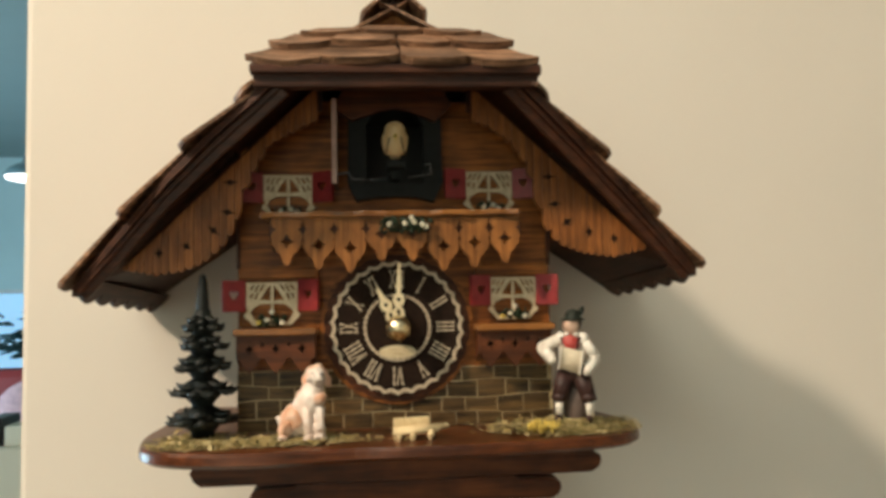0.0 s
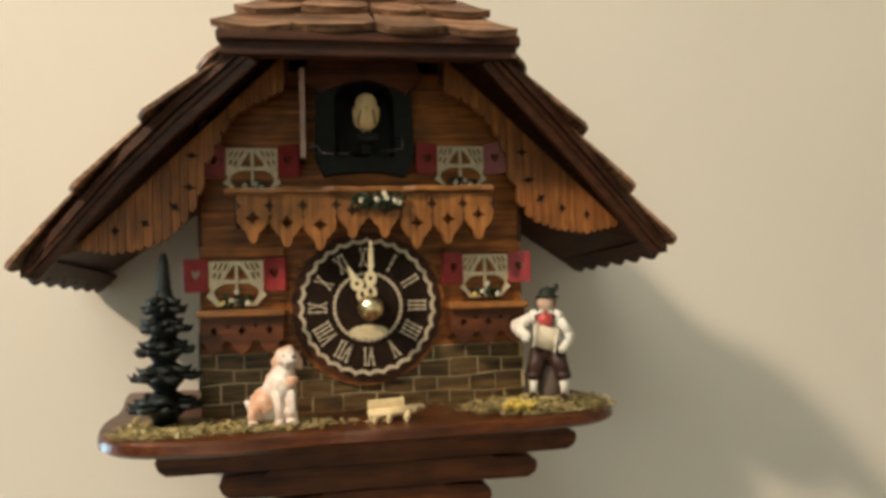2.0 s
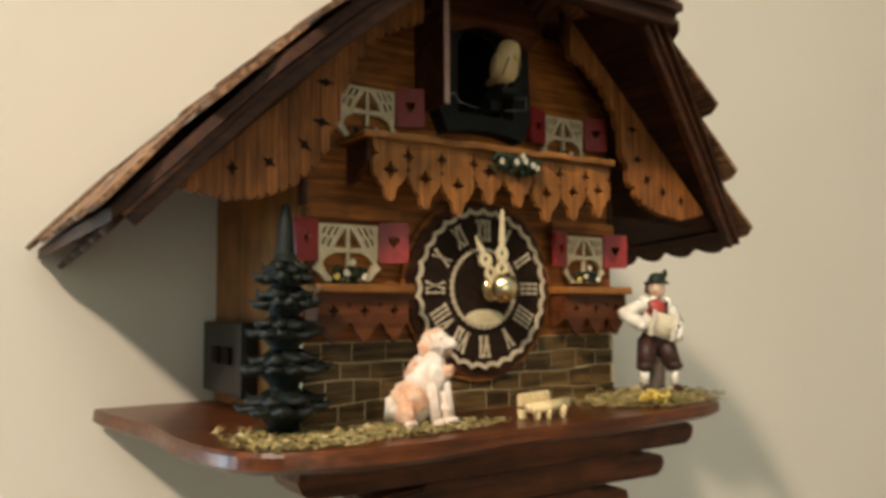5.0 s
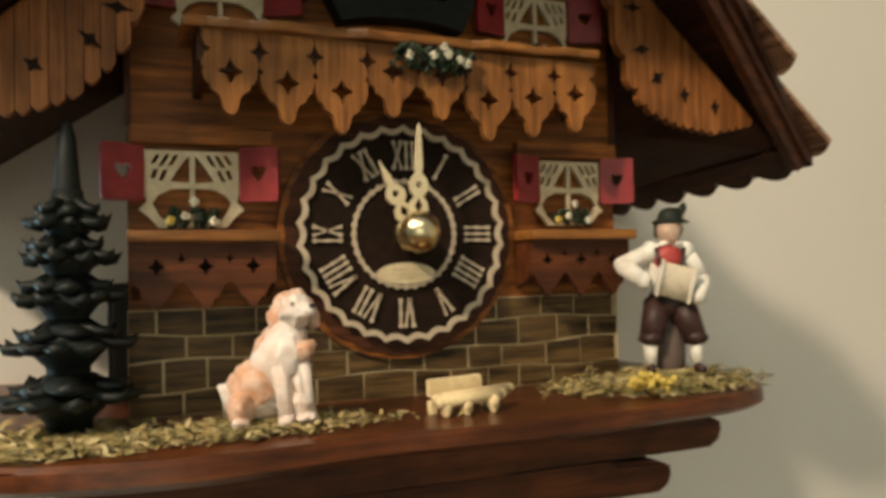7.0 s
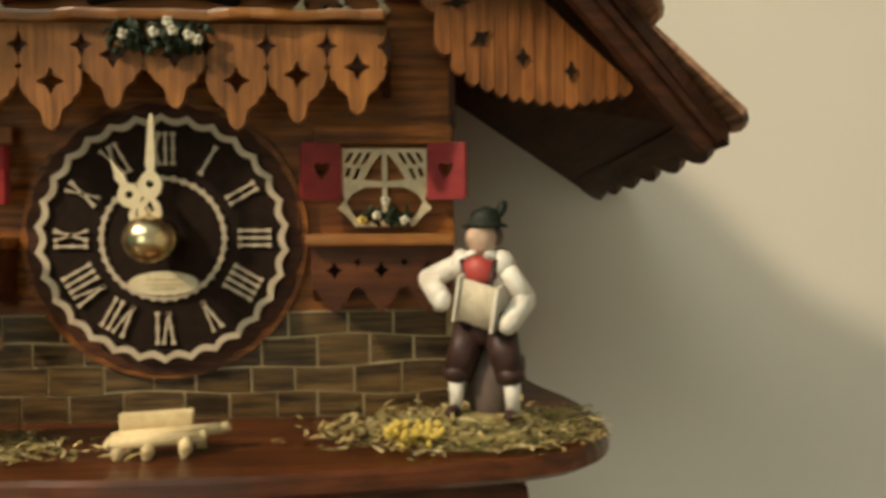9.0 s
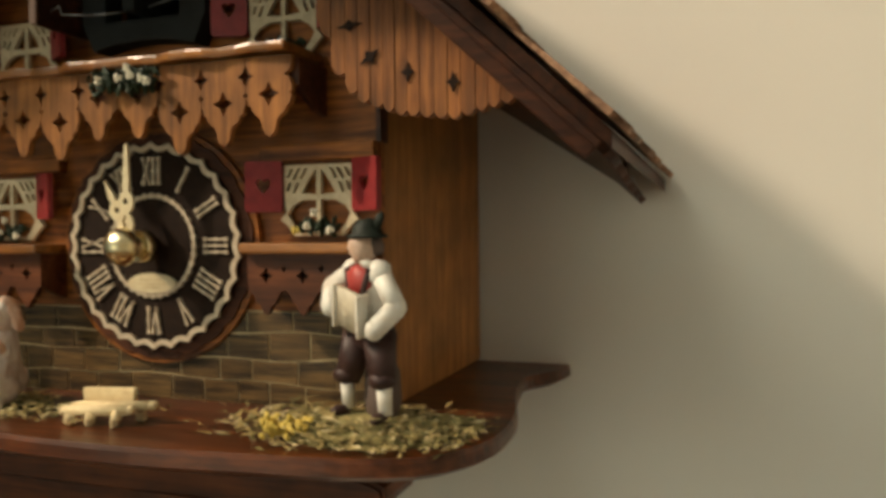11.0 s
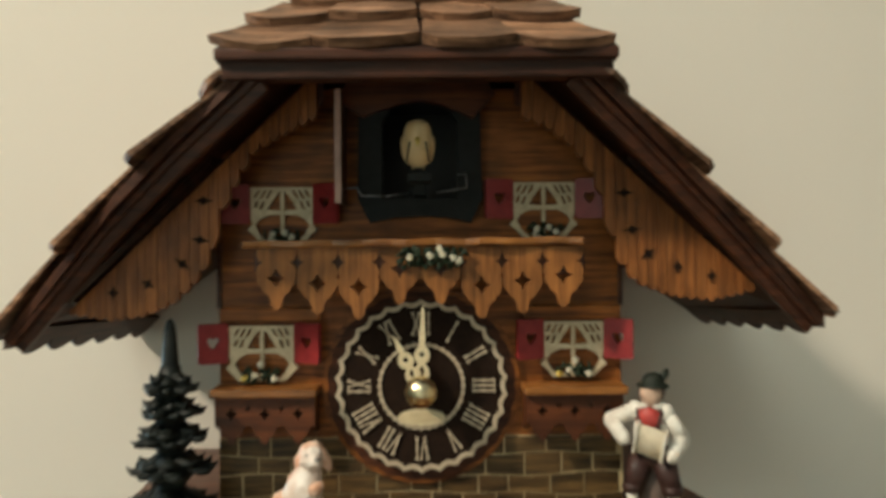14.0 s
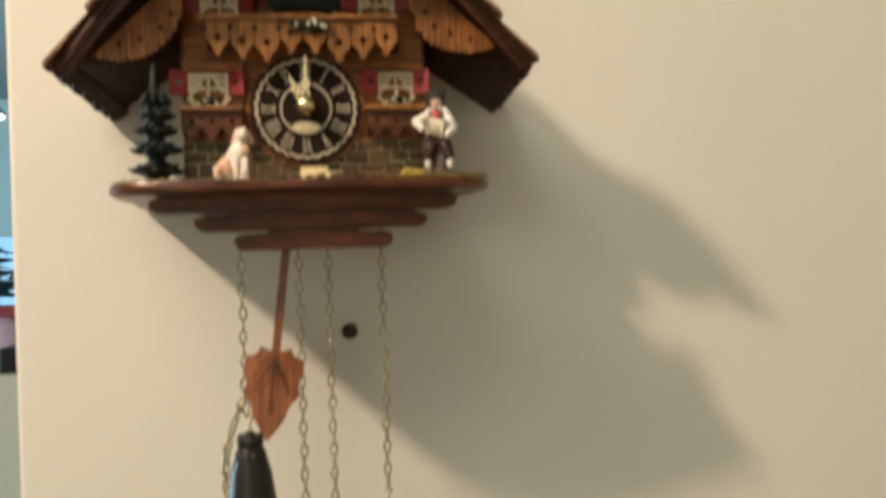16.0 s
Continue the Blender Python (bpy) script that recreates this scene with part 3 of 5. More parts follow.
def shingles():
    rnd = random.Random(11)
    kinds = [shingle_mesh(i, 0.0268, 0.046, 0.0018) for i in range(4)]
    slope = math.hypot(TIP_X, TIP_X * PITCH)
    for s in (-1, 1):
        out = Vector((s * math.sin(ANG), 0, math.cos(ANG)))
        up = Vector((-s * math.cos(ANG), 0, math.sin(ANG)))
        across = up.cross(out)
        for c in range(6):
            v0 = -0.004 + c * 0.0365 + (0.002 if s > 0 and c == 0 else 0)
            if v0 > slope - 0.02:
                continue
            xm = TIP_X - math.cos(ANG) * (v0 + 0.012)
            y_front = front_y(s * xm) - 0.004
            if c >= 4:
                y_front = -0.134
            elif c == 3:
                y_front = -0.157
            lean = 0.67 if c > 2 else 0.0
            n = 6
            pitch = (-0.004 - y_front) / n
            for i in range(n):
                y = y_front + pitch * (i + 0.5) + (rnd.uniform(-0.0012, 0.0012) if i else 0)
                m = Matrix((across, up, out)).transposed().to_4x4()
                m.translation = Vector((s * TIP_X, y, TIP_Z)) + up * (v0 - (0.0058 * i / n if c == 0 else 0) + rnd.uniform(-0.0022, 0.0022)) + out * (0.0012 + rnd.uniform(0, 0.0008) + (0.0006 + 0.0003 * c if s < 0 and 0 < c < 4 else 0))
                cut = Matrix.Identity(4)
                cut[0][1] = s * lean * (1 - i / n)
                m = m @ cut @ pose(0, 0, 0, -2.1 + rnd.uniform(-0.7, 0.7), rnd.uniform(-1.2, 1.2), rnd.uniform(-1.8, 1.8)) @ Matrix.Diagonal((pitch / 0.0262, min(1.0, (slope - v0) / 0.046 + 0.02), 1, 1))
                piece("shingle", kinds[rnd.randrange(4)], m, ROOF)
    # two rows on the hip
    ha = math.atan2(HIP_Z1 - HIP_LOW, HIP_Y1 - HIP_Y0)
    up, out, across = Vector((0, math.cos(ha), math.sin(ha))), Vector((0, -math.sin(ha), math.cos(ha))), Vector((1, 0, 0))
    for row, (v0, half, n, ln, taper) in enumerate(((-0.003, 0.0622, 4, 0.025, 0.8), (0.0142, 0.054, 4, 0.020, 0.82), (0.0262, 0.041, 3, 0.012, 0.82))):
        cuts = [-half] + [-half + 2 * half * (i + rnd.uniform(-0.12, 0.12)) / n for i in range(1, n)] + [half]
        for i in range(n):
            bm = bmesh.new()
            xa, xb = cuts[i] + 0.0003, cuts[i + 1] - 0.0003
            skew = rnd.uniform(-0.002, 0.002)
            th = 0.0029 + rnd.uniform(-0.0004, 0.0006)
            grid = []
            for v in (0.0, 0.5, 1.0):
                k = 1 - (1 - taper) * v
                line = []
                for j in range(7):
                    u = j / 6
                    x = (xa + (xb - xa) * u) * k + skew * v * (0 < i < n - 1)
                    lo = 0.0 if v else 0.0034 * abs(2 * u - 1) ** 2.4 + rnd.uniform(-0.0004, 0.0004)
                    line.append((x, v * ln + lo, th * (1 - 0.6 * v)))
                grid.append(line)
            top = [[bm.verts.new(p) for p in r] for r in grid]
            low = [[bm.verts.new((p[0], p[1], 0.0)) for p in r] for r in grid]
            for p, q, flip in ((top[0], top[1], 0), (top[1], top[2], 0), (low[1], low[0], 0), (low[2], low[1], 0), (low[0], top[0], 0), (top[2], low[2], 0)):
                for j in range(6):
                    bm.faces.new((p[j], p[j + 1], q[j + 1], q[j]))
            for j in (0, 6):
                for r in range(2):
                    bm.faces.new((top[r][j], top[r + 1][j], low[r + 1][j], low[r][j]))
            m = Matrix((across, up, out)).transposed().to_4x4()
            m.translation = Vector((-0.0015, HIP_Y0, HIP_LOW)) + up * (v0 + rnd.uniform(-0.001, 0.001)) + out * (0.0012 + 0.0005 * (i % 2))
            bmesh.ops.transform(bm, matrix=m @ pose(0, 0, 0, -5 + rnd.uniform(-0.8, 0.8), rnd.uniform(-0.8, 0.8), 0), verts=bm.verts)
            part("shingle", bm, SHING, ROOF)
    # ridge cap
    for s in (-1, 1):
        out = Vector((s * math.sin(ANG), 0, math.cos(ANG)))
        up = Vector((-s * math.cos(ANG), 0, math.sin(ANG)))
        m0 = Matrix((up.cross(out), up, out)).transposed().to_4x4()
        for i in range(5):
            m = m0.copy()
            m.translation = Vector((0, GABLE_Y - 0.006 + i * 0.0225 + 0.011, RIDGE_Z + 0.0015)) - up * 0.019 + out * 0.0015
            piece("shingle", kinds[i % 4], m @ pose(0, 0, 0, rnd.uniform(-1, 1), 2, 0) @ Matrix.Diagonal((1, 0.46, 1.1, 1)), ROOF)


shingles()


def warp(x):
    """Both slopes bow up a little, and the left eave hangs a few millimetres lower."""
    bow = min(1.0, max(0.0, (abs(x) - 0.05) / 0.0925))
    return 0.03 * min(0.0, x) + (0.0045 if x < 0 else 0.0015) * math.sin(math.pi * bow)


for ob in (ROOF, *ROOF.children):
    if ob.data.users > 1:
        p = ob.matrix_basis.translation.copy()
        far = p.x * (1 - 0.032 / max(0.032, abs(p.x)))
        tip = math.atan((warp(p.x) - warp(far)) / (p.x - far)) if abs(p.x - far) > 0.01 else 0.0
        ob.matrix_basis = Matrix.Translation(p + Vector((0, 0, warp(p.x)))) @ Matrix.Rotation(-tip, 4, "Y") @ Matrix.Translation(-p) @ ob.matrix_basis
    else:
        if ob.name.split(".")[0] in ("roof", "barge_board", "moulding"):
            bm = bmesh.new()
            bm.from_mesh(ob.data)
            for cut in (-0.1, -0.078, 0.078, 0.1):
                bmesh.ops.bisect_plane(bm, geom=bm.verts[:] + bm.edges[:] + bm.faces[:], plane_co=(cut, 0, 0), plane_no=(1, 0, 0))
            bm.to_mesh(ob.data)
            bm.free()
        for v in ob.data.vertices:
            v.co.z += warp(v.co.x)


# hanging side valances of upright slats
def valances():
    curves = {
        1: [(0.034, 1.698), (0.044, 1.6945), (0.0535, 1.6875), (0.0595, 1.680), (0.064, 1.670), (0.0665, 1.659), (0.070, 1.647), (0.0765, 1.6385), (0.088, 1.634), (0.103, 1.632), (0.1185, 1.6355)],
        -1: [(0.034, 1.6985), (0.046, 1.6925), (0.0575, 1.686), (0.0635, 1.6765), (0.068, 1.668), (0.071, 1.659), (0.073, 1.6485), (0.0785, 1.640), (0.087, 1.632), (0.097, 1.628), (0.108, 1.6265), (0.1225, 1.629)],
    }
    cuts = {
        1: [(0.072, 1.670, 0.0038, 0.0016, 0), (0.0748, 1.657, 0.0038, 0.0016, 6), (0.0805, 1.6485, 0.0032, 0.0020, 35), (0.091, 1.6438, 0.0019, 0.0027, 0), (0.103, 1.6405, 0.0018, 0.0027, 0)],
        -1: [(0.0755, 1.668, 0.0038, 0.0016, 0), (0.0768, 1.6543, 0.0038, 0.0016, 8), (0.083, 1.646, 0.0034, 0.0018, 38), (0.095, 1.639, 0.0026, 0.0020, 30), (0.107, 1.636, 0.0020, 0.0025, 0)],
    }

    def low(x, curve):
        for (xa, za), (xb, zb) in zip(curve, curve[1:]):
            if x <= xb:
                return za + (zb - za) * (x - xa) / (xb - xa)
        return curve[-1][1]

    rnd = random.Random(31)
    for s in (-1, 1):
        curve, end = curves[s], curves[s][-1][0]
        back = plate_bm([(s * x, z + 0.004) for x, z in curve] + [(s * x, roof_z(x, 0.009) + 0.03 * min(0, s * x)) for x in (end, 0.034)], [], -0.1155, -0.1145)
        val = part("valance", back, DARKX, CLOCK, "hanging valance of orange-brown slats")
        x, n = 0.036, 0
        while x < end - 0.0015:
            x1 = min(x + 0.0036 + rnd.uniform(-0.0005, 0.0005), end)
            dip = 0.03 * min(0, s * x)
            pts = [(x + 0.00009, roof_z(x, 0.011) + dip)]
            for k in range(7):
                xk = x + 0.00009 + (x1 - x - 0.00018) * k / 6
                pts.append((xk, 0.35 * low(xk, curve) + 0.65 * low((x + x1) / 2, curve) + 0.0006 - 0.0013 * math.sin(math.pi * k / 6)))
            pts.append((x1 - 0.00009, roof_z(x1, 0.011) + dip))
            bm = plate_bm([(s * px, pz) for px, pz in pts], [], -0.1186 - rnd.uniform(0, 0.0003), -0.1156)
            part("slat", bm, VAL, val)
            x, n = x1, n + 1
        # dark plates laid on the slats; their colour stands in for shade in diamond holes
        for hx, hz, rx, rz, lean in cuts[s]:
            c, d = math.cos(radians(lean)), math.sin(radians(lean))
            pts = [(s * (hx + px * c - pz * d), hz + px * d + pz * c) for px, pz in diamond(0, 0, rx, rz)]
            part("cut_out", plate_bm(pts, [], -0.1193, -0.1190), DIAL, val, "dark diamond plate in place of a shaded hole")


valances()


# balcony with pointed slats
def balcony():
    one = box(bmesh.new(), -0.0622, 0.0575, -0.1215, -0.1006, 1.6516, 1.6543, 0.0008)
    bmesh.ops.subdivide_edges(one, edges=[e for e in one.edges if abs(e.verts[0].co.x - e.verts[1].co.x) > 0.05], cuts=22)
    for v in one.verts:
        v.co.z += 0.008 * v.co.x
        if v.co.y < -0.118:
            v.co.y += 0.0007 * math.sin(v.co.x * 190) + 0.0004 * math.sin(v.co.x * 530)
            v.co.z += 0.00025 * math.sin(v.co.x * 310)
    bal = part("balcony", one, SILL, CLOCK, "varnished balcony plank over pointed slats")
    tips = [1.6305, 1.6285, 1.6268, 1.632, 1.632, 1.6268, 1.6285, 1.6305]
    big = [1.6408, 1.6388, 1.6375, 1.6438, 1.6438, 1.6378, 1.6393, 1.6412]
    for i in range(8):
        cx = -0.0505 + i * 0.01443
        w, zt, zp = 0.0072, 1.6513, tips[i]
        half = [(w - 0.0001, zt), (w - 0.0001, 1.6492), (w - 0.0009, 1.6471), (w - 0.0026, 1.6462), (w - 0.0009, 1.6453), (w - 0.0001, 1.6432), (w - 0.0001, 1.6418), (w - 0.0009, 1.641), (w - 0.0001, 1.6402),
                (w - 0.0001, zp + 0.0102), (w * 0.93, zp + 0.0090), (w * 0.88, zp + 0.0078), (w * 0.72, zp + 0.0070), (w * 0.66, zp + 0.0056), (w * 0.50, zp + 0.0049), (w * 0.36, zp + 0.0040), (w * 0.30, zp + 0.0026), (w * 0.26, zp + 0.0008), (w * 0.14, zp - 0.0003), (0.0, zp - 0.0008)]
        pts = [(cx + x, z) for x, z in half] + [(cx - x, z) for x, z in half[-2::-1]]
        part("slat", plate_bm(pts, [diamond(cx, big[i], 0.0033, 0.0034)], -0.119, -0.1168), SLAT, bal)
    part("backing", box(bmesh.new(), -0.056, 0.056, -0.1166, -0.1158, 1.6412, 1.6512), DARKX, bal)
    for x in (-0.0585, 0.0565):
        bm = plate_bm([(-0.1166, 1.6508), (-0.1008, 1.6508), (-0.1008, 1.637), (-0.106, 1.638), (-0.112, 1.641), (-0.1166, 1.6435)], [], 0, 0.002)
        for v in bm.verts:
            v.co = Vector((x + v.co.y, v.co.x, v.co.z))
        part("bracket", bm, DARKX, bal, "dark carved end bracket")
    return bal


BALCONY = balcony()


def posy(parent, x0, x1, y, z0, z1, n_leaf, flowers, seed):
    """Small dark leaves with white and yellow petals."""
    rnd = random.Random(seed)
    bm = bmesh.new()
    for _ in range(n_leaf):
        c = (rnd.uniform(x0, x1), y + rnd.uniform(-0.0016, 0.001), rnd.uniform(z0, z1))
        blob(bm, c, (0.0009, 0.0004, 0.0016), (rnd.uniform(-50, 50), rnd.uniform(-80, 80), rnd.uniform(0, 180)), 0, 6)
    tagged(part("foliage", bm, LEAF, parent, "tuft of small dark leaves"), kind="stuff")
    for fx, fz, col in flowers:
        bm = bmesh.new()
        for k in range(5):
            a = k * 1.26 + rnd.random()
            blob(bm, (fx + 0.0007 * math.cos(a), y - 0.0018 - 0.0004 * (k % 2), fz + 0.0007 * math.sin(a)), (0.0008, 0.0005, 0.0006), (0, rnd.uniform(-40, 40), 0), 0, 6)
        part("blossom", bm, (PETAL, PETAL, YELLOW)[col], parent, "small pale blossom")


posy(BALCONY, -0.008, 0.0165, -0.1208, 1.6445, 1.6508, 90, [(-0.0035, 1.6478, 1), (0.0035, 1.6482, 1), (0.0068, 1.6508, 1), (0.0078, 1.6487, 1), (0.0115, 1.6476, 1), (0.0135, 1.6465, 1)], 3)


# windows with curtains, shutters and flowers
def window(x0, x1, zt, seed, tilt_l, tilt_r):
    w, h = x1 - x0, 0.0205
    cx = (x0 + x1) / 2
    zb = zt - h
    zm = zt - 0.0105
    m = 0.0006
    # curtain openings: two curved triangles beside the mullion, and slanting slots
    holes = []
    for s in (-1, 1):
        holes.append([(cx + s * 0.0007, zt - 0.0012), (cx + s * 0.0022, zt - 0.003), (cx + s * 0.004, zt - 0.0055), (cx + s * 0.0055, zt - 0.0082), (cx + s * 0.0007, zt - 0.0086)])
        for (ax, az, bx, bz) in ((0.0034, 0.0010, 0.0056, 0.0040), (0.0056, 0.0010, 0.0080, 0.0042), (0.0080, 0.0010, 0.0100, 0.0036), (0.0062, 0.0051, 0.0080, 0.0081), (0.0086, 0.0050, 0.0100, 0.0074)):
            holes.append([(cx + s * ax, zt - az), (cx + s * (ax + 0.0011), zt - az), (cx + s * (bx + 0.0006), zt - bz), (cx + s * (bx - 0.0006), zt - bz)])
        # lower pane
        holes.append([(cx + s * 0.0006, zm + 0.0004), (cx + s * 0.0052, zm + 0.0003), (cx + s * 0.0086, zm - 0.0014), (cx + s * 0.0101, zm - 0.0036),
                      (cx + s * 0.0084, zb + 0.0032), (cx + s * 0.0064, zb + 0.0012), (cx + s * 0.0006, zb + 0.0012)])
    outline = [(x0, zt), (x1, zt), (x1, zm - 0.0008), (x1 - 0.0007, zm - 0.003), (x1 + 0.0012, zm - 0.0052), (x1 - 0.0012, zb + 0.0028), (x1 - 0.0035, zb), (x0 + 0.0035, zb), (x0 + 0.0012, zb + 0.0028), (x0 - 0.0012, zm - 0.0052), (x0 + 0.0007, zm - 0.003), (x0, zm - 0.0008)]
    win = part("window", plate_bm(outline, holes, -0.1032, -0.1016), CREAM, CLOCK, "cream fretwork window with curtains")
    for s, tilt in ((-1, tilt_l), (1, tilt_r)):
        sw, sh = 0.0108, 0.0148
        hx = x0 - 0.0002 if s < 0 else x1 + 0.0002
        pts = []
        for (px, pz, a0) in ((sw - 0.001, -0.001, 0), (0.001, -0.001, 90), (0.001, -sh + 0.001, 180), (sw - 0.001, -sh + 0.001, 270)):
            for k in range(4):
                a = radians(a0 + 30 * k)
                pts.append((px + 0.001 * math.cos(a), pz + 0.001 * math.sin(a)))
        bm = plate_bm(pts, [heart(sw / 2, -sh * 0.47, 0.0021)], -0.0009, 0.0009)
        for v in bm.verts:
            v.co.x *= s
        mm = pose(hx, -0.1036, zt + 0.0012, 0, 0, -s * tilt)
        bmesh.ops.transform(bm, matrix=mm, verts=bm.verts)
        part("shutter", bm, RED, win, "red shutter with a heart-shaped hole")
    fl = [(cx + dx, zb + dz, c) for dx, dz, c in ((-0.0058, 0.0016, 2), (-0.002, 0.0028, 1), (0.0052, 0.0015, 1), (0.0002, 0.0066, 1))]
    if zt > 1.65:
        fl = [(cx + dx, zb + dz, 1) for dx, dz in ((-0.003, 0.003), (0.0015, 0.0036), (0.004, 0.002), (-0.0035, 0.001))]
    posy(win, cx - 0.0062, cx + 0.0065, -0.1045, zb + 0.0002, zb + 0.0046, 34, fl, seed)
    return win


window(-0.0712, -0.0468, 1.6225, 21, 22, 26)
window(0.0455, 0.068, 1.6232, 22, 22, 26)
window(-0.0628, -0.0395, 1.6738, 23, 16, 30)
window(0.0345, 0.0575, 1.6752, 24, 16, 20)


def sill_boxes():
    for x0, x1 in ((-0.0755, -0.0375), (0.037, 0.0745)):
        sill = one_box("window_sill", x0, x1, -0.1145, -0.1006, 1.5978, 1.6008, SILL, CLOCK, "varnished window sill over a carved box", 0.0007)
        one_box("lintel", x0 + 0.001, x1, -0.1042, -0.1006, 1.6242, 1.6292, BOARD, CLOCK, "brown board over the window", 0.0006)
        w = x1 - x0 - 0.002
        a = x0 + 0.001
        pts = [(a, 1.5977)]
        n = 3
        for i in range(n):
            c = a + w * (i + 0.5) / n
            hw = w / n / 2
            pts += [(c - hw * 0.98, 1.5874), (c - hw * 0.8, 1.5868), (c - hw * 0.62, 1.5852), (c - hw * 0.52, 1.5838), (c - hw * 0.3, 1.5830), (c - hw * 0.22, 1.5816), (c, 1.5804), (c + hw * 0.22, 1.5816), (c + hw * 0.3, 1.5830), (c + hw * 0.52, 1.5838), (c + hw * 0.62, 1.5852), (c + hw * 0.8, 1.5868)]
        pts += [(a + w, 1.5874), (a + w, 1.5977)]
        hs = [diamond(a + w * (i + 0.5) / n, 1.5915, 0.0022, 0.0024) for i in range(n)] + [diamond(a + w * (i + 1) / n, 1.5935, 0.0011, 0.0014) for i in range(n - 1)]
        part("front", plate_bm(pts, hs, -0.1112, -0.109), BOX, sill, "red-brown carved front with diamond holes")
        for x in (a, a + w - 0.002):
            bm = plate_bm([(-0.109, 1.5977), (-0.1007, 1.5977), (-0.1007, 1.583), (-0.105, 1.5845), (-0.109, 1.5865)], [], 0, 0.002)
            for v in bm.verts:
                v.co = Vector((x + v.co.y, v.co.x, v.co.z))
            part("bracket", bm, BOX, sill)
        one_box("backing", a + 0.002, a + w - 0.002, -0.1086, -0.1078, 1.5885, 1.5977, DIAL, sill, "", 0)


sill_boxes()


# dial
def dial():
    cz = 1.600
    bm = plate_bm([((0.0344 + 0.0007 * abs(math.sin(12 * a))) * math.cos(a), cz + (0.0344 + 0.0007 * abs(math.sin(12 * a))) * math.sin(a)) for a in [2 * math.pi * i / 144 for i in range(144)]], [], -0.1034, -0.1006)
    part("dial_surround", plate_bm(ellipse(0, cz, 0.0366, 0.0366, 96), [], -0.1026, -0.1007), BOARD, CLOCK, "round brown wooden lobe behind the dial")
    part("dial_back", bm, RIM, CLOCK, "dark scalloped wooden dial back")
    face = part("dial", plate_bm(ellipse(0, cz, 0.0312, 0.0312, 96), [], -0.1046, -0.1036), DIAL, CLOCK, "dark dial with pale Roman numerals")

    def scallop(r, d, n, steps, sign):
        pts = []
        for i in range(n * steps):
            a = 2 * math.pi * i / (n * steps) + math.pi / 2
            u = (i % steps) / steps
            pts.append(((r + sign * d * abs(math.sin(math.pi * u))) * math.cos(a), cz + (r + sign * d * abs(math.sin(math.pi * u))) * math.sin(a)))
        return pts

    part("chapter_ring", plate_bm(scallop(0.0321, 0.0014, 30, 8, -1), [scallop(0.0303, 0.0013, 30, 8, -1)], -0.1056, -0.1047), PALE, face, "pale scalloped outer ring")
    part("inner_ring", plate_bm(scallop(0.0164, 0.0006, 36, 4, -1), [scallop(0.0146, 0.0004, 36, 4, 1)], -0.1056, -0.1047), PALE, face, "pale beaded inner ring")
    part("plaque", plate_bm(ellipse(0, 1.5885, 0.0088, 0.0031, 28), [], -0.106, -0.1047), BONE, face, "ivory oval plaque with tiny writing")
    for dz, w in ((0.0009, 0.0042), (-0.0004, 0.0052), (-0.0015, 0.0032)):
        part("text_bar", plate_bm([(-w, 1.5885 + dz), (w, 1.5885 + dz), (w, 1.5885 + dz + 0.0003), (-w, 1.5885 + dz + 0.0003)], [], -0.1062, -0.10601), JOINT, face)
    words = ["XII", "I", "II", "III", "IIII", "V", "VI", "VII", "VIII", "IX", "X", "XI"]

    def stroke(bm, a, b, w, turn):
        """A bone-shaped bar from a to b in the numeral's own plane, set at the dial's angle."""
        (ax, az), (bx, bz) = a, b
        dx, dz = bx - ax, bz - az
        ln = math.hypot(dx, dz)
        ux, uz = dx / ln, dz / ln
        nx, nz = -uz, ux
        prof = [(0, 1.5), (0.1, 1.5), (0.16, 0.8), (0.4, 0.8), (0.5, 1.35), (0.6, 0.8), (0.84, 0.8), (0.9, 1.5), (1.0, 1.5)]
        pts = [(ax + ux * ln * u + nx * w * k, az + uz * ln * u + nz * w * k) for u, k in prof] + [(ax + ux * ln * u - nx * w * k, az + uz * ln * u - nz * w * k) for u, k in prof[::-1]]
        c, s = math.cos(turn), math.sin(turn)
        plate_bm([(x * c + z * s, cz - x * s + z * c) for x, z in pts], [], -0.1055, -0.1047, bm)

    for i, word in enumerate(words):
        bm = bmesh.new()
        widths = {"I": 0.0019, "V": 0.0036, "X": 0.0036}
        total = sum(widths[c] for c in word)
        x = -total / 2
        for c in word:
            w = widths[c]
            m = x + w / 2
            lo, hi = 0.0188, 0.0273
            if c == "I":
                stroke(bm, (m, lo), (m, hi), 0.0004, i * math.pi / 6)
            elif c == "V":
                stroke(bm, (m, lo), (m - 0.0013, hi), 0.0004, i * math.pi / 6)
                stroke(bm, (m, lo), (m + 0.0013, hi), 0.0003, i * math.pi / 6)
            else:
                stroke(bm, (m - 0.0013, lo), (m + 0.0013, hi), 0.0004, i * math.pi / 6)
                stroke(bm, (m + 0.0013, lo), (m - 0.0013, hi), 0.0003, i * math.pi / 6)
            x += w
        part("numeral", bm, PALE, face, "pale Roman numeral " + word)
    part("centre_disc", plate_bm(ellipse(0, cz, 0.0142, 0.0142, 48), [], -0.1049, -0.1047), DIAL, face)

    def pointer(name, length, y, turn, k):
        half = [(0.0016, 0.0), (0.0022, 0.004), (0.0029 * k, 0.0065), (0.0024 * k, 0.0085), (0.0012, 0.0098), (0.0024 * k, 0.0112), (0.0029 * k, 0.0132), (0.0021 * k, 0.0152), (0.0009, 0.0165), (0.0012, 0.0185), (0.0005, length - 0.001)]
        half = [(x, z if length > 0.025 else z * 0.92) for x, z in half]
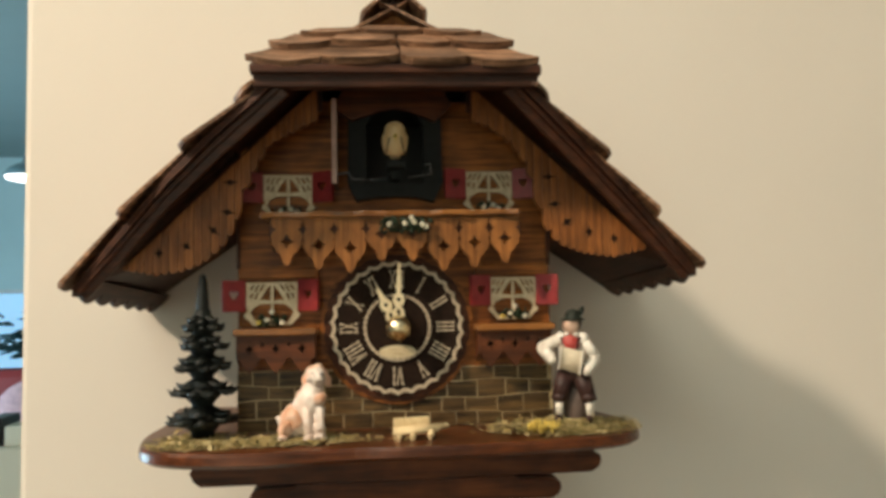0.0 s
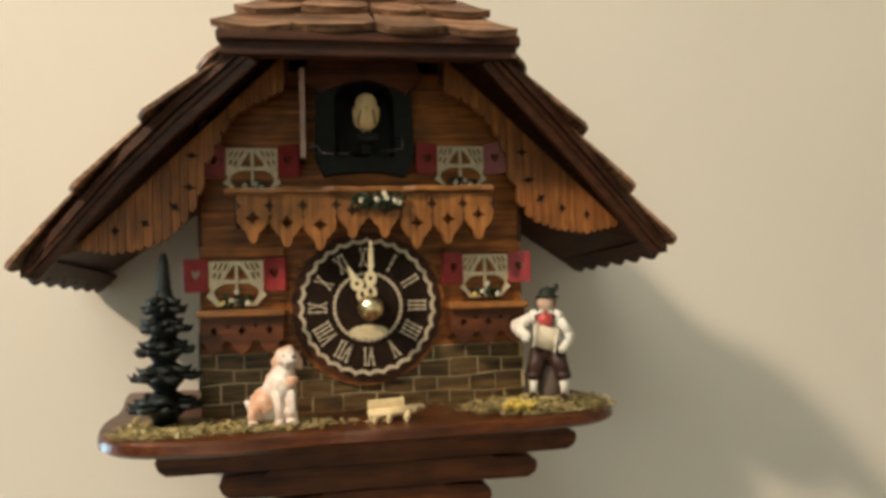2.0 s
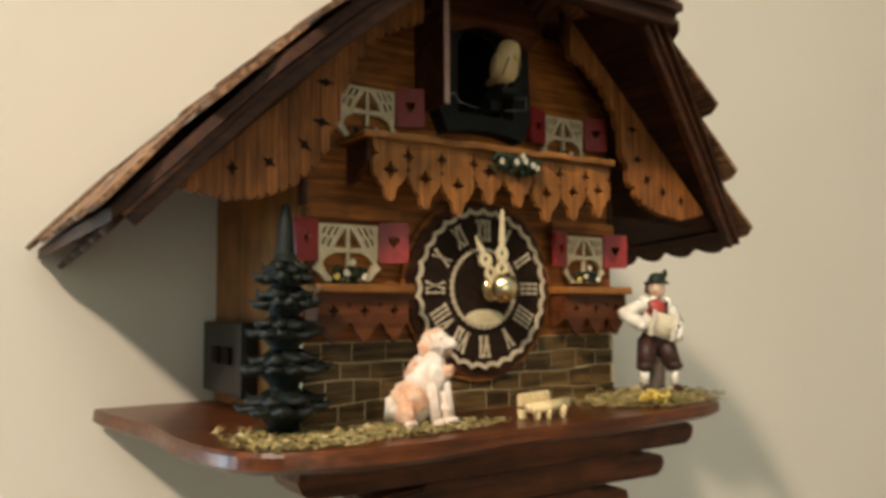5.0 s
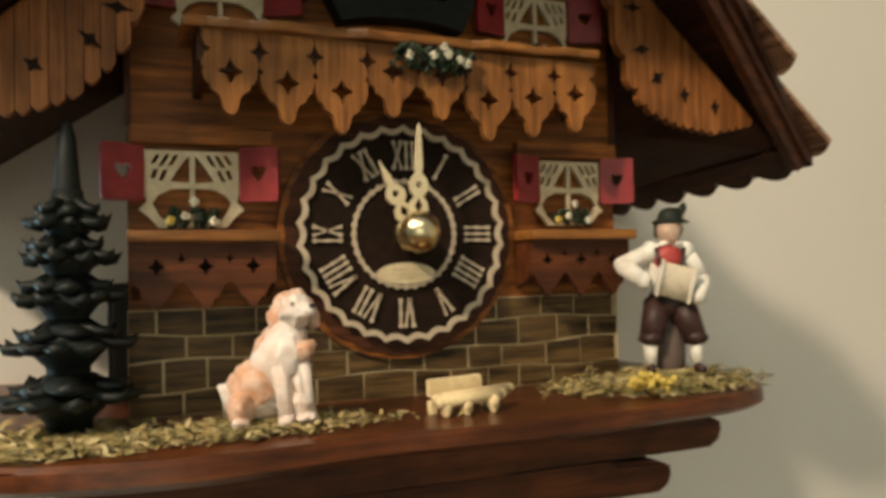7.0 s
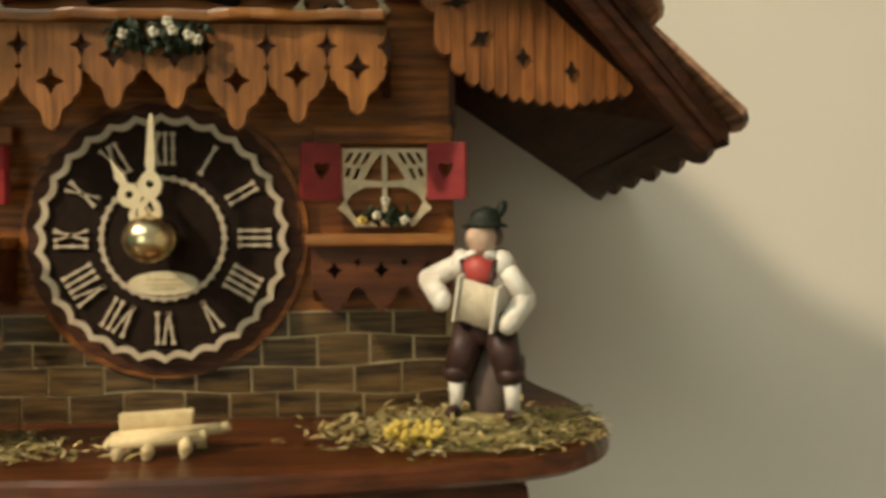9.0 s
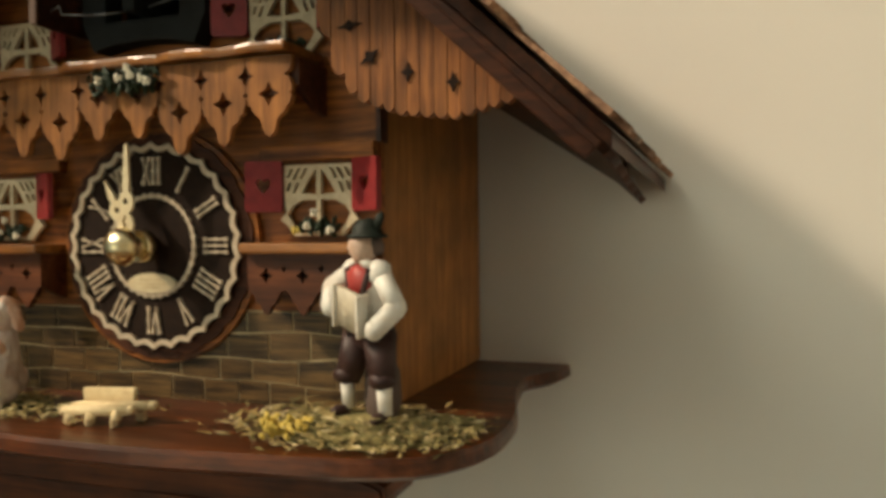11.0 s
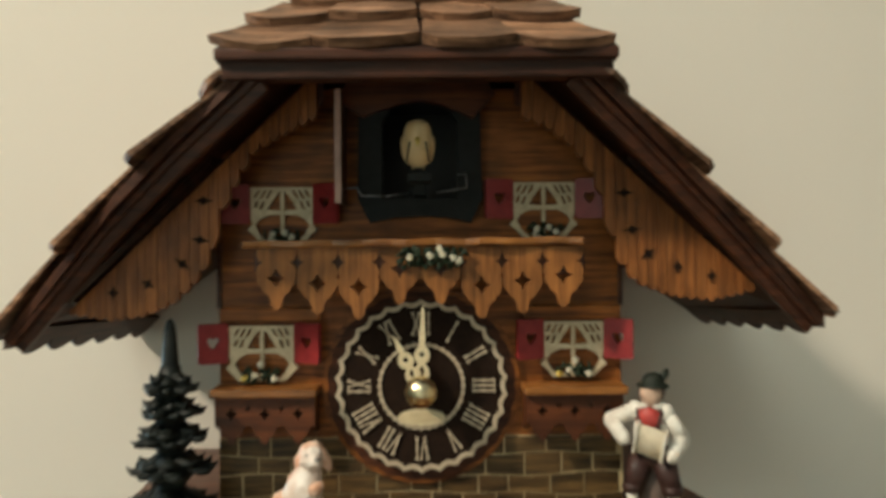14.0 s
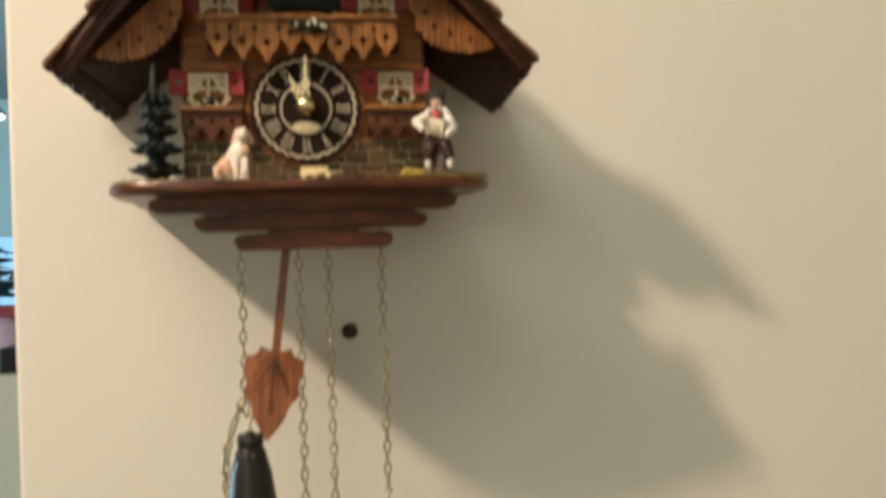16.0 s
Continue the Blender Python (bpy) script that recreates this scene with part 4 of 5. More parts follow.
        pts = half + [(0.0, length)] + [(-x, z) for x, z in half[::-1]]
        q = 1 if length > 0.025 else 0.92
        holes = [[(0.0, 0.0102 * q - 0.0008), (0.0012, 0.0072 * q), (0.0, 0.0052 * q), (-0.0012, 0.0072 * q)][::-1], ellipse(0, 0.0133 * q, 0.001, 0.001, 8)]
        c, s = math.cos(turn), math.sin(turn)
        rot = lambda loop: [(x * c + z * s, cz - x * s + z * c) for x, z in loop]
        return part(name, plate_bm(rot(pts), [rot(h) for h in holes], y - 0.0005, y + 0.0005), BONE, face, "ivory fretwork pointer")

    pointer("minute_pointer", 0.0305, -0.1165, radians(1.5), 1.0)
    pointer("hour_pointer", 0.0225, -0.1135, radians(-27), 1.05)
    bm = bmesh.new()
    limb(bm, (0, -0.1049, cz), (0, -0.118, cz), 0.0032, 0.0032)
    limb(bm, (0, -0.1085, cz), (0, -0.1125, cz), 0.0052, 0.0046)
    part("shaft", bm, BRASS, face, "brass shaft")
    bm = bmesh.new()
    lathe(bm, (0, 0, 0), [(0.0048, 0.0), (0.0058, 0.0008), (0.0057, 0.002), (0.0045, 0.0038), (0.0025, 0.0052), (0.0008, 0.0058)], 24)
    bmesh.ops.transform(bm, matrix=pose(0, -0.1172, cz, 90, 0, 0), verts=bm.verts)
    part("knob", bm, BRASS, face, "polished brass knob")


dial()


# little door, frame, header and bird
def bird_door():
    outer = [(-0.0185, 1.6605), (-0.01, 1.6622), (0.0, 1.6627), (0.01, 1.6622), (0.0187, 1.6602), (0.0215, 1.6665), (0.0228, 1.669), (0.0222, 1.7025), (0.017, 1.707), (-0.017, 1.707), (-0.0222, 1.7025), (-0.0228, 1.669), (-0.0215, 1.6665)]
    inner = [(-0.0138, 1.6690), (0.0138, 1.6690), (0.0138, 1.697), (0.010, 1.703), (0.0, 1.7058), (-0.010, 1.703), (-0.0138, 1.697)]
    fr = part("door_frame", plate_bm(outer, [inner], -0.1082, -0.1008), DOOR_GREY, CLOCK, "black door frame round the bird's opening")
    head = [(-0.030, 1.7045), (-0.0255, 1.7015), (-0.0205, 1.6985), (-0.014, 1.7008), (-0.007, 1.7032), (0.0, 1.7043), (0.007, 1.7032), (0.014, 1.7005), (0.0192, 1.698), (0.0225, 1.7015), (0.0275, 1.7065), (0.022, 1.7155), (0.012, 1.7195), (0.0, 1.7205), (-0.012, 1.7195), (-0.023, 1.7155)]
    part("header", plate_bm(head, [], -0.1118, -0.1084), BOX, CLOCK, "dark red-brown carved header")
    bm = box(bmesh.new(), -0.0292, -0.0274, -0.1215, -0.1008, 1.6668, 1.7065, 0.0003)
    leaf = part("door", bm, DARKX, CLOCK, "small open dark door with a pale edge")
    one_box("door_edge", -0.0294, -0.0272, -0.1222, -0.1212, 1.6668, 1.7065, PINKWOOD, leaf, "pale worn door edge", 0.0002)
    bm = bmesh.new()
    tube(bm, [(-0.0274, -0.116, 1.672), (-0.022, -0.118, 1.6725), (-0.0205, -0.1185, 1.6695), (-0.012, -0.115, 1.6695), (-0.004, -0.11, 1.671)], 0.0003, 6)
    tube(bm, [(0.0138, -0.109, 1.6775), (0.0165, -0.113, 1.6775), (0.0168, -0.113, 1.6725), (0.006, -0.112, 1.671)], 0.0003, 6)
    part("wire", bm, STEEL, CLOCK, "thin steel wire linking door and bird")
    bm = box(bmesh.new(), -0.0042, 0.0042, -0.1235, -0.112, 1.6742, 1.6772, 0.0006)
    box(bm, -0.0022, 0.0022, -0.114, -0.07, 1.6700, 1.6748, 0.0004)
    part("perch", bm, DOOR_GREY, CLOCK, "grey perch block")
    # the carved bird, facing forward
    bm = bmesh.new()
    lathe(bm, (-0.0005, -0.1205, 1.6775), [(0.0018, 0.0), (0.0042, 0.0022), (0.0056, 0.0062), (0.0060, 0.0108), (0.0055, 0.0148), (0.0053, 0.0180), (0.0049, 0.0208), (0.0036, 0.0232), (0.0012, 0.0244)], 22)
    for s in (-1, 1):
        blob(bm, (-0.0005 + s * 0.0050, -0.1182, 1.6862), (0.0012, 0.0044, 0.0076), (16, s * 5, s * 10), 0, 12)
        limb(bm, (-0.0005 + s * 0.0030, -0.1260, 1.6915), (-0.0005 + s * 0.0044, -0.1247, 1.6810), 0.0004, 0.0003, 1, 6)
        limb(bm, (-0.0005 + s * 0.002, -0.1195, 1.680), (-0.0005 + s * 0.002, -0.119, 1.6765), 0.0006, 0.0006, 0, 6)
    limb(bm, (-0.0005, -0.1255, 1.6930), (-0.0005, -0.1285, 1.6900), 0.0011, 0.0003, 2, 8)
    limb(bm, (-0.0005, -0.115, 1.681), (-0.0005, -0.106, 1.6765), 0.003, 0.0015, 0, 10)
    bmesh.ops.transform(bm, matrix=Matrix.Translation((-0.0005, -0.12, 1.6785)) @ pose(0, 0, 0, 14, 0, 0) @ Matrix.Diagonal((0.9, 0.78, 0.68, 1)) @ Matrix.Translation((0.0005, 0.12, -1.6765)), verts=bm.verts)
    part("cuckoo_bird", bm, [BIRD, BLACK, YELLOW], CLOCK, "small ivory carved cuckoo", True)


bird_door()


# brick plinth under the front board
def bricks():
    base = one_box("brick_plinth", -0.0755, 0.0755, -0.1008, -0.0975, LEDGE_Z, 1.5803, JOINT, CLOCK, "dark painted brick plinth with tan joints", 0.0)
    rnd = random.Random(5)
    rows, h, w = 4, 0.0283 / 4, 0.0132

    def line(r, x):
        """The uneven height of the joint under row r."""
        if r in (0, rows):
            return LEDGE_Z + r * h
        return LEDGE_Z + r * h + 0.0007 * math.sin(x * 47 + r * 1.9) + 0.0004 * math.sin(x * 150 + r * 2.3)

    for r in range(rows):
        x = -0.0755 - (r % 2) * w * 0.5
        while x < 0.0755:
            ww = w * rnd.uniform(0.8, 1.2)
            a, b = max(x, -0.0755) + 0.0002, min(x + ww, 0.0755) - rnd.uniform(0.0003, 0.0006)
            x += ww
            if b - a < 0.002:
                continue
            g0, g1, lean = rnd.uniform(0.00022, 0.0004), rnd.uniform(0.00022, 0.0004), rnd.uniform(-0.0005, 0.0005)
            bot = [(a + (b - a) * k / 4, line(r, a + (b - a) * k / 4) + g0) for k in range(5)]
            top = [(px + lean * (0 < k < 4), line(r + 1, px) - g1) for k, (px, _) in enumerate(bot)]
            part("brick", plate_bm(bot + top[::-1], [], -0.1011 - rnd.uniform(0, 0.0002), -0.1006), BRICK, base)


bricks()


# ledge and the log boards under it
def ledge():
    shape = [(-0.1245, -0.004), (-0.1235, -0.02), (-0.1195, -0.045), (-0.1165, -0.07), (-0.117, -0.095), (-0.1145, -0.118), (-0.109, -0.134), (-0.099, -0.1435), (-0.085, -0.1485), (-0.068, -0.1515), (-0.05, -0.1515), (-0.02, -0.149), (0.0, -0.1505), (0.03, -0.1505), (0.06, -0.147), (0.085, -0.1435),
             (0.1015, -0.1365), (0.1105, -0.122), (0.112, -0.105), (0.110, -0.086), (0.1035, -0.06), (0.101, -0.035), (0.108, -0.018), (0.1105, -0.004)]
    fine = []
    for i in range(len(shape)):
        p0, p1, p2, p3 = (Vector(shape[(i + k) % len(shape)]) for k in (-1, 0, 1, 2))
        if i == len(shape) - 1:
            fine.append(p1)
            continue
        if i == 0:
            p0 = p1
        if i == len(shape) - 2:
            p3 = p2
        for k in range(4):
            u = k / 4
            fine.append(0.5 * (2 * p1 + (p2 - p0) * u + (2 * p0 - 5 * p1 + 4 * p2 - p3) * u * u + (3 * p1 - p0 - 3 * p2 + p3) * u ** 3))
    bm = bmesh.new()
    cen = Vector((0, -0.07))
    rings = []
    for off, z in ((0.0, LEDGE_Z), (-0.0006, LEDGE_Z - 0.0012), (-0.0008, LEDGE_Z - 0.0042), (0.002, LEDGE_Z - 0.0058), (0.006, LEDGE_Z - 0.0064)):
        ring = []
        for p in fine:
            d = (p - cen).normalized()
            q = p - d * off
            deep = 1.0 + 0.15 * min(1.0, max(0.0, -q.x / 0.06))
            ring.append(bm.verts.new((q.x, min(q.y, -0.002), LEDGE_Z - (LEDGE_Z - z) * deep)))
        rings.append(ring)
    n = len(fine)
    for a, b in zip(rings, rings[1:]):
        for i in range(n):
            bm.faces.new((a[i], a[(i + 1) % n], b[(i + 1) % n], b[i]))
    edges = [bm.edges.get((rings[0][i], rings[0][(i + 1) % n])) for i in range(n)]
    bmesh.ops.triangle_fill(bm, use_beauty=True, edges=edges)
    edges = [bm.edges.get((rings[-1][i], rings[-1][(i + 1) % n])) for i in range(n)]
    bmesh.ops.triangle_fill(bm, use_beauty=True, edges=edges)
    led = part("ledge", bm, MAHOG, CLOCK, "glossy red-brown wavy-edged ledge")

    def log(x0, x1, z0, z1, y0, y1, seed):
        """A log-shaped board that runs flush under the one above, with a saw cut beside each end."""
        rnd = random.Random(seed)
        zm, hh = (z0 + z1) / 2, (z1 - z0) / 2
        right = [(x1 - 0.022, z1), (x1 - 0.0195, z1 - 0.0010), (x1 - 0.006, z1 - 0.0017), (x1 - 0.0025, z1 - 0.0026), (x1 - 0.0004, zm + hh * 0.35), (x1, zm - hh * 0.1), (x1 - 0.0012, zm - hh * 0.6), (x1 - 0.0045, z0 + 0.0003)]
        n = 9
        under = [(x1 - 0.0045 + (x0 - x1 + 0.009) * k / n, z0 + rnd.uniform(0, 0.0007)) for k in range(1, n)]
        left = [(x0 + 0.0045, z0 + 0.0003), (x0 + 0.0016, zm - hh * 0.55), (x0, zm + hh * 0.05), (x0 + 0.0008, zm + hh * 0.4), (x0 + 0.003, z1 - 0.0024), (x0 + 0.007, z1 - 0.0016), (x0 + 0.0185, z1 - 0.0011), (x0 + 0.021, z1)]
        bm = plate_bm(right + under + left, [], y0, y1)
        sharp = [e for e in bm.edges if len(e.link_faces) == 2 and e.calc_face_angle(0) > 1.0 and min(v.co.y for v in e.verts) < y0 + 1e-5 and max(v.co.z for v in e.verts) < z1 - 0.0005]
        bmesh.ops.bevel(bm, geom=sharp, offset=0.001, segments=2, affect="EDGES")
        part("log_board", bm, LOGWOOD, CLOCK, "red-brown log-shaped board")

    log(-0.0905, 0.0895, 1.5345, 1.5457, -0.1335, -0.112, 1)
    log(-0.0655, 0.0710, 1.5234, 1.5345, -0.1332, -0.112, 2)
    log(-0.0432, 0.0500, 1.5117, 1.5234, -0.1329, -0.112, 3)
    one_box("bottom_board", -0.07, 0.07, -0.111, -0.004, 1.536, 1.5454, DARK, CLOCK, "dark bottom board")
    # black switch box on the side
    bm = box(bmesh.new(), -0.0805, -0.0747, -0.056, -0.004, 1.5575, 1.5872, 0.0008)
    sw = part("switch_box", bm, BLACK, CLOCK, "black plastic switch box")
    one_box("rim", -0.0815, -0.0802, -0.056, -0.051, 1.5575, 1.5872, BLACK, sw, "", 0.0004)
    for y in (-0.038, -0.024):
        one_box("switch", -0.0820, -0.0802, y - 0.004, y + 0.004, 1.570, 1.577, DIAL, sw, "", 0.0005)


ledge()


# ---- figures on the ledge ----
def roughen(bm, amount, scale):
    """Small uneven dents, as on a hand-painted casting."""
    for v in bm.verts:
        v.co += noise.noise_vector(v.co * scale) * amount


def toy_tree():
    c = (-0.0883, -0.1165, LEDGE_Z)
    ob = thing("toy_fir_tree", c, "glossy dark green carved wooden fir tree on the ledge", "toy tree")
    bm = bmesh.new()
    lathe(bm, c, [(0.0052, 0.0005), (0.0045, 0.03), (0.0036, 0.052), (0.0027, 0.062), (0.0021, 0.0705), (0.0012, 0.0738), (0.0004, 0.0745)], 16)
    part("trunk", bm, TREE, ob)
    tiers = [(0.0097, 0.0166), (0.0223, 0.0154), (0.0333, 0.0131), (0.0427, 0.0117), (0.0511, 0.0101)]
    for k, (z, r) in enumerate(tiers):
        bm = bmesh.new()
        rnd = random.Random(k)
        lathe(bm, (c[0], c[1], c[2] + z), [(0.0042, -0.0078), (r * 0.32, -0.0058), (r * 0.46, -0.0034), (r * 0.60, -0.0010), (r * 0.54, 0.0014), (r * 0.38, 0.0038), (0.0034, 0.0070)], 40)
        # two rounds of pointed shavings with upturned tips
        for layer, (count, reach, dz) in enumerate(((10, 1.04, 0.0), (7, 0.82, 0.0026))):
            for j in range(count):
                a = 2 * math.pi * (j + 0.5 * layer + rnd.uniform(-0.22, 0.22)) / count + k * 0.9
                d, t = Vector((math.cos(a), math.sin(a), 0)), Vector((-math.sin(a), math.cos(a), 0))
                rr, up = r * reach * rnd.uniform(0.86, 1.04), rnd.uniform(0.0002, 0.0018)
                half = r * 0.27 * rnd.uniform(0.8, 1.2)
                at = Vector((c[0], c[1], c[2] + z + dz + rnd.uniform(-0.0005, 0.0005)))
                rows = []
                for u, wid, hz, th in ((0.40, 1.0, 0.0012, 0.0040), (0.66, 0.95, -0.0006, 0.0034), (0.88, 0.66, -0.0006, 0.0024)):
                    mid = at + d * rr * u + Vector((0, 0, hz))
                    rows.append([bm.verts.new(p) for p in (mid - t * half * wid, mid + Vector((0, 0, th * 0.38)), mid + t * half * wid, mid - Vector((0, 0, th * 0.62)))])
                tip = bm.verts.new(at + d * rr + Vector((0, 0, up)))
                for p, q in zip(rows, rows[1:]):
                    for m in range(4):
                        bm.faces.new((p[m], p[(m + 1) % 4], q[(m + 1) % 4], q[m])).smooth = True
                for m in range(4):
                    bm.faces.new((rows[-1][m], rows[-1][(m + 1) % 4], tip)).smooth = True
                bm.faces.new(rows[0])
        part("tier", bm, TREE, ob, "dark green ring of pointed shavings")


toy_tree()


def dog():
    x, y, z = -0.0415, -0.1255, LEDGE_Z + 0.0012
    bm = bmesh.new()
    W, T, K = 0, 1, 2
    # haunches, one tapering trunk from rump to neck, chest
    blob(bm, (x - 0.0035, y + 0.003, z + 0.0062), (0.0088, 0.0082, 0.0068), (0, 0, 10), W, 20)
    blob(bm, (x - 0.0052, y + 0.0012, z + 0.0082), (0.0062, 0.0074, 0.0068), (0, 24, 10), T, 20)
    limb(bm, (x - 0.0022, y + 0.002, z + 0.007), (x + 0.0036, y - 0.0012, z + 0.0235), 0.0076, 0.0040, W, 24)
    blob(bm, (x + 0.0026, y - 0.0022, z + 0.0158), (0.0050, 0.0048, 0.0076), (0, 12, 0), W, 18)
    blob(bm, (x - 0.0012, y + 0.0022, z + 0.0168), (0.0040, 0.0050, 0.0062), (0, 24, 0), T, 16)
    for s in (-1, 1):
        limb(bm, (x + 0.0028 + s * 0.0024, y - 0.0038, z + 0.0135), (x + 0.0040 + s * 0.0026, y - 0.0060, z + 0.0008), 0.0027, 0.0018, W, 16)
        blob(bm, (x + 0.0042 + s * 0.0027, y - 0.0075, z + 0.0011), (0.002, 0.0029, 0.0013), (0, 0, 0), W, 10)
        blob(bm, (x - 0.002 + s * 0.0066, y - 0.002, z + 0.0042), (0.0034, 0.0066, 0.0044), (0, 0, 12 * s), T if s < 0 else W, 14)
        blob(bm, (x - 0.002 + s * 0.0076, y - 0.0072, z + 0.0012), (0.002, 0.0032, 0.0013), (0, 0, 0), W, 10)
    blob(bm, (x + 0.0045, y - 0.002, z + 0.0266), (0.0044, 0.0048, 0.0046), (0, 0, 20), W, 18)
    blob(bm, (x + 0.0042, y - 0.0005, z + 0.0288), (0.0042, 0.0043, 0.0032), (0, -12, 20), T, 16)
    blob(bm, (x + 0.0062, y - 0.0066, z + 0.0268), (0.0023, 0.0036, 0.0021), (-14, 0, 20), W, 14)
    blob(bm, (x + 0.0072, y - 0.0096, z + 0.0282), (0.0009, 0.0007, 0.0007), (0, 0, 0), K, 8)
    for dx in (-0.0006, 0.0046):
        blob(bm, (x + 0.0035 + dx * 0.85, y - 0.0062, z + 0.0286), (0.0004, 0.0004, 0.0004), (0, 0, 0), K, 8)
    blob(bm, (x + 0.0002, y - 0.0005, z + 0.0258), (0.0016, 0.0028, 0.0046), (0, 16, 10), T, 12)
    blob(bm, (x + 0.0088, y - 0.0005, z + 0.0258), (0.0015, 0.0028, 0.0046), (0, -16, 30), T, 12)
    blob(bm, (x + 0.006, y - 0.0055, z + 0.0172), (0.0032, 0.0022, 0.0022), (0, -20, 0), T, 12)
    limb(bm, (x - 0.0095, y + 0.005, z + 0.002), (x - 0.0120, y + 0.002, z + 0.0085), 0.0026, 0.0014, W)
    bmesh.ops.subdivide_edges(bm, edges=bm.edges[:], cuts=1, use_grid_fill=True)
    roughen(bm, 0.0008, 380)
    roughen(bm, 0.0005, 1100)
    ob = part("dog_figurine", bm, [WHITE, TAN, BLACK], None, "", True)
    tagged(ob, "white and tan painted sitting dog figurine on the ledge", "figurine")


dog()


def accordion_player():
    x, y, z = 0.0797, -0.122, LEDGE_Z + 0.0048
    bm = bmesh.new()
    SH, BR, SO, SK, GR, RE, IV, ST = range(8)
    # stump, shoes, stockings, breeches
    blob(bm, (x + 0.0005, y + 0.005, z + 0.005), (0.0058, 0.0048, 0.0105), (0, 0, 0), ST, 14)
    for s, fx in ((-1, -0.0070), (1, 0.0084)):
        blob(bm, (x + fx, y - 0.0035, z + 0.0008), (0.0018, 0.0032, 0.0013), (0, 0, 8 * s), BR, 10)
        limb(bm, (x + fx, y - 0.001, z + 0.0012), (x + fx * 0.95, y - 0.0012, z + 0.0095), 0.0018, 0.0024, SO)
        limb(bm, (x + fx * 0.95, y - 0.0014, z + 0.0085), (x + fx * 0.5, y + 0.0008, z + 0.0195), 0.0036, 0.0047, BR)
        blob(bm, (x + fx * 0.95, y - 0.0016, z + 0.0095), (0.0039, 0.0039, 0.0024), (0, 0, 0), BR, 12)
    blob(bm, (x + 0.0005, y + 0.0015, z + 0.0200), (0.0076, 0.0054, 0.0048), (0, 0, 0), BR, 14)
    # trunk, waistcoat, sleeves
    blob(bm, (x, y + 0.001, z + 0.0285), (0.0066, 0.0046, 0.0092), (0, 0, 0), SH, 16)
    blob(bm, (x - 0.0002, y - 0.0012, z + 0.0322), (0.0050, 0.0036, 0.0046), (0, 0, 0), RE, 14)
    for pts, in (([(x - 0.0055, y, z + 0.0345), (x - 0.0152, y + 0.0005, z + 0.0308), (x - 0.0095, y - 0.0048, z + 0.0262)],), ([(x + 0.0055, y, z + 0.0345), (x + 0.0115, y + 0.0005, z + 0.0265), (x + 0.0082, y - 0.0048, z + 0.0215)],)):
        tube(bm, pts, 0.0027, 12, SH)
        blob(bm, pts[-1], (0.0021, 0.0021, 0.0021), (0, 0, 0), SK, 10)
        blob(bm, pts[0], (0.0033, 0.0033, 0.0033), (0, 0, 0), SH, 10)
    # braces
    for s in (-1, 1):
        limb(bm, (x + s * 0.0045, y - 0.0028, z + 0.0355), (x + s * 0.0026, y - 0.0046, z + 0.0275), 0.0008, 0.0008, BR, 6)
    # accordion: pleated ivory bellows between two end plates
    before = set(bm.verts)
    for k in range(9):
        u = -0.0062 + 0.00155 * k
        limb(bm, (u, 0, -0.0052), (u, 0, 0.0052), 0.0012, 0.0012, IV, 6)
    box(bm, -0.0075, 0.0075, -0.0008, 0.0008, -0.0052, 0.0052, 0.0, IV)
    box(bm, -0.0088, -0.0072, -0.0022, 0.0022, -0.0058, 0.0058, 0.0003, IV)
    box(bm, 0.0072, 0.0088, -0.0022, 0.0022, -0.0058, 0.0058, 0.0003, IV)
    fresh = [v for v in bm.verts if v not in before]
    bmesh.ops.transform(bm, matrix=pose(x + 0.0006, y - 0.0062, z + 0.0258, 10, 14, 0) @ Matrix.Diagonal((0.64, 0.85, 0.92, 1)), verts=fresh)
    # white collar, plain head with grey hair, hat
    for k in (-1, 1):
        blob(bm, (x + 0.0003 + k * 0.0022, y - 0.0022, z + 0.0368), (0.0022, 0.0016, 0.0011), (0, k * 24, 0), SH, 10)
        blob(bm, (x + 0.0003 + k * 0.0034, y + 0.0006, z + 0.0408), (0.0014, 0.0026, 0.0024), (0, 0, 0), ST, 10)
    limb(bm, (x + 0.0003, y, z + 0.035), (x + 0.0003, y, z + 0.0395), 0.0021, 0.0021, SK, 10)
    blob(bm, (x + 0.0003, y - 0.0012, z + 0.0405), (0.0040, 0.0041, 0.0043), (0, 0, 0), SK, 16)
    lathe(bm, (x + 0.001, y - 0.0002, z + 0.0428), [(0.0056, 0.0), (0.0058, 0.0005), (0.0043, 0.0010), (0.0038, 0.0026), (0.0028, 0.0041), (0.0008, 0.0046)], 18, None, GR)
    blob(bm, (x + 0.0052, y + 0.0004, z + 0.0468), (0.0012, 0.0014, 0.0024), (0, 20, 0), GR, 8)
    bmesh.ops.transform(bm, matrix=Matrix.Translation((x + 0.0005, y, z)) @ pose(0, 0, 0, 0, 0, -24) @ Matrix.Diagonal((0.94, 0.96, 1.06, 1)) @ Matrix.Translation((-x, -y, -z)), verts=bm.verts)
    roughen(bm, 0.0005, 450)
    ob = part("musician_figurine", bm, [SHIRT, BROWN, SHIRT, SKIN, GREEN, SCARLET, PALEBOX, GREY], None, "", True)
    tagged(ob, "painted figurine in breeches and hat playing an accordion", "figurine")


accordion_player()


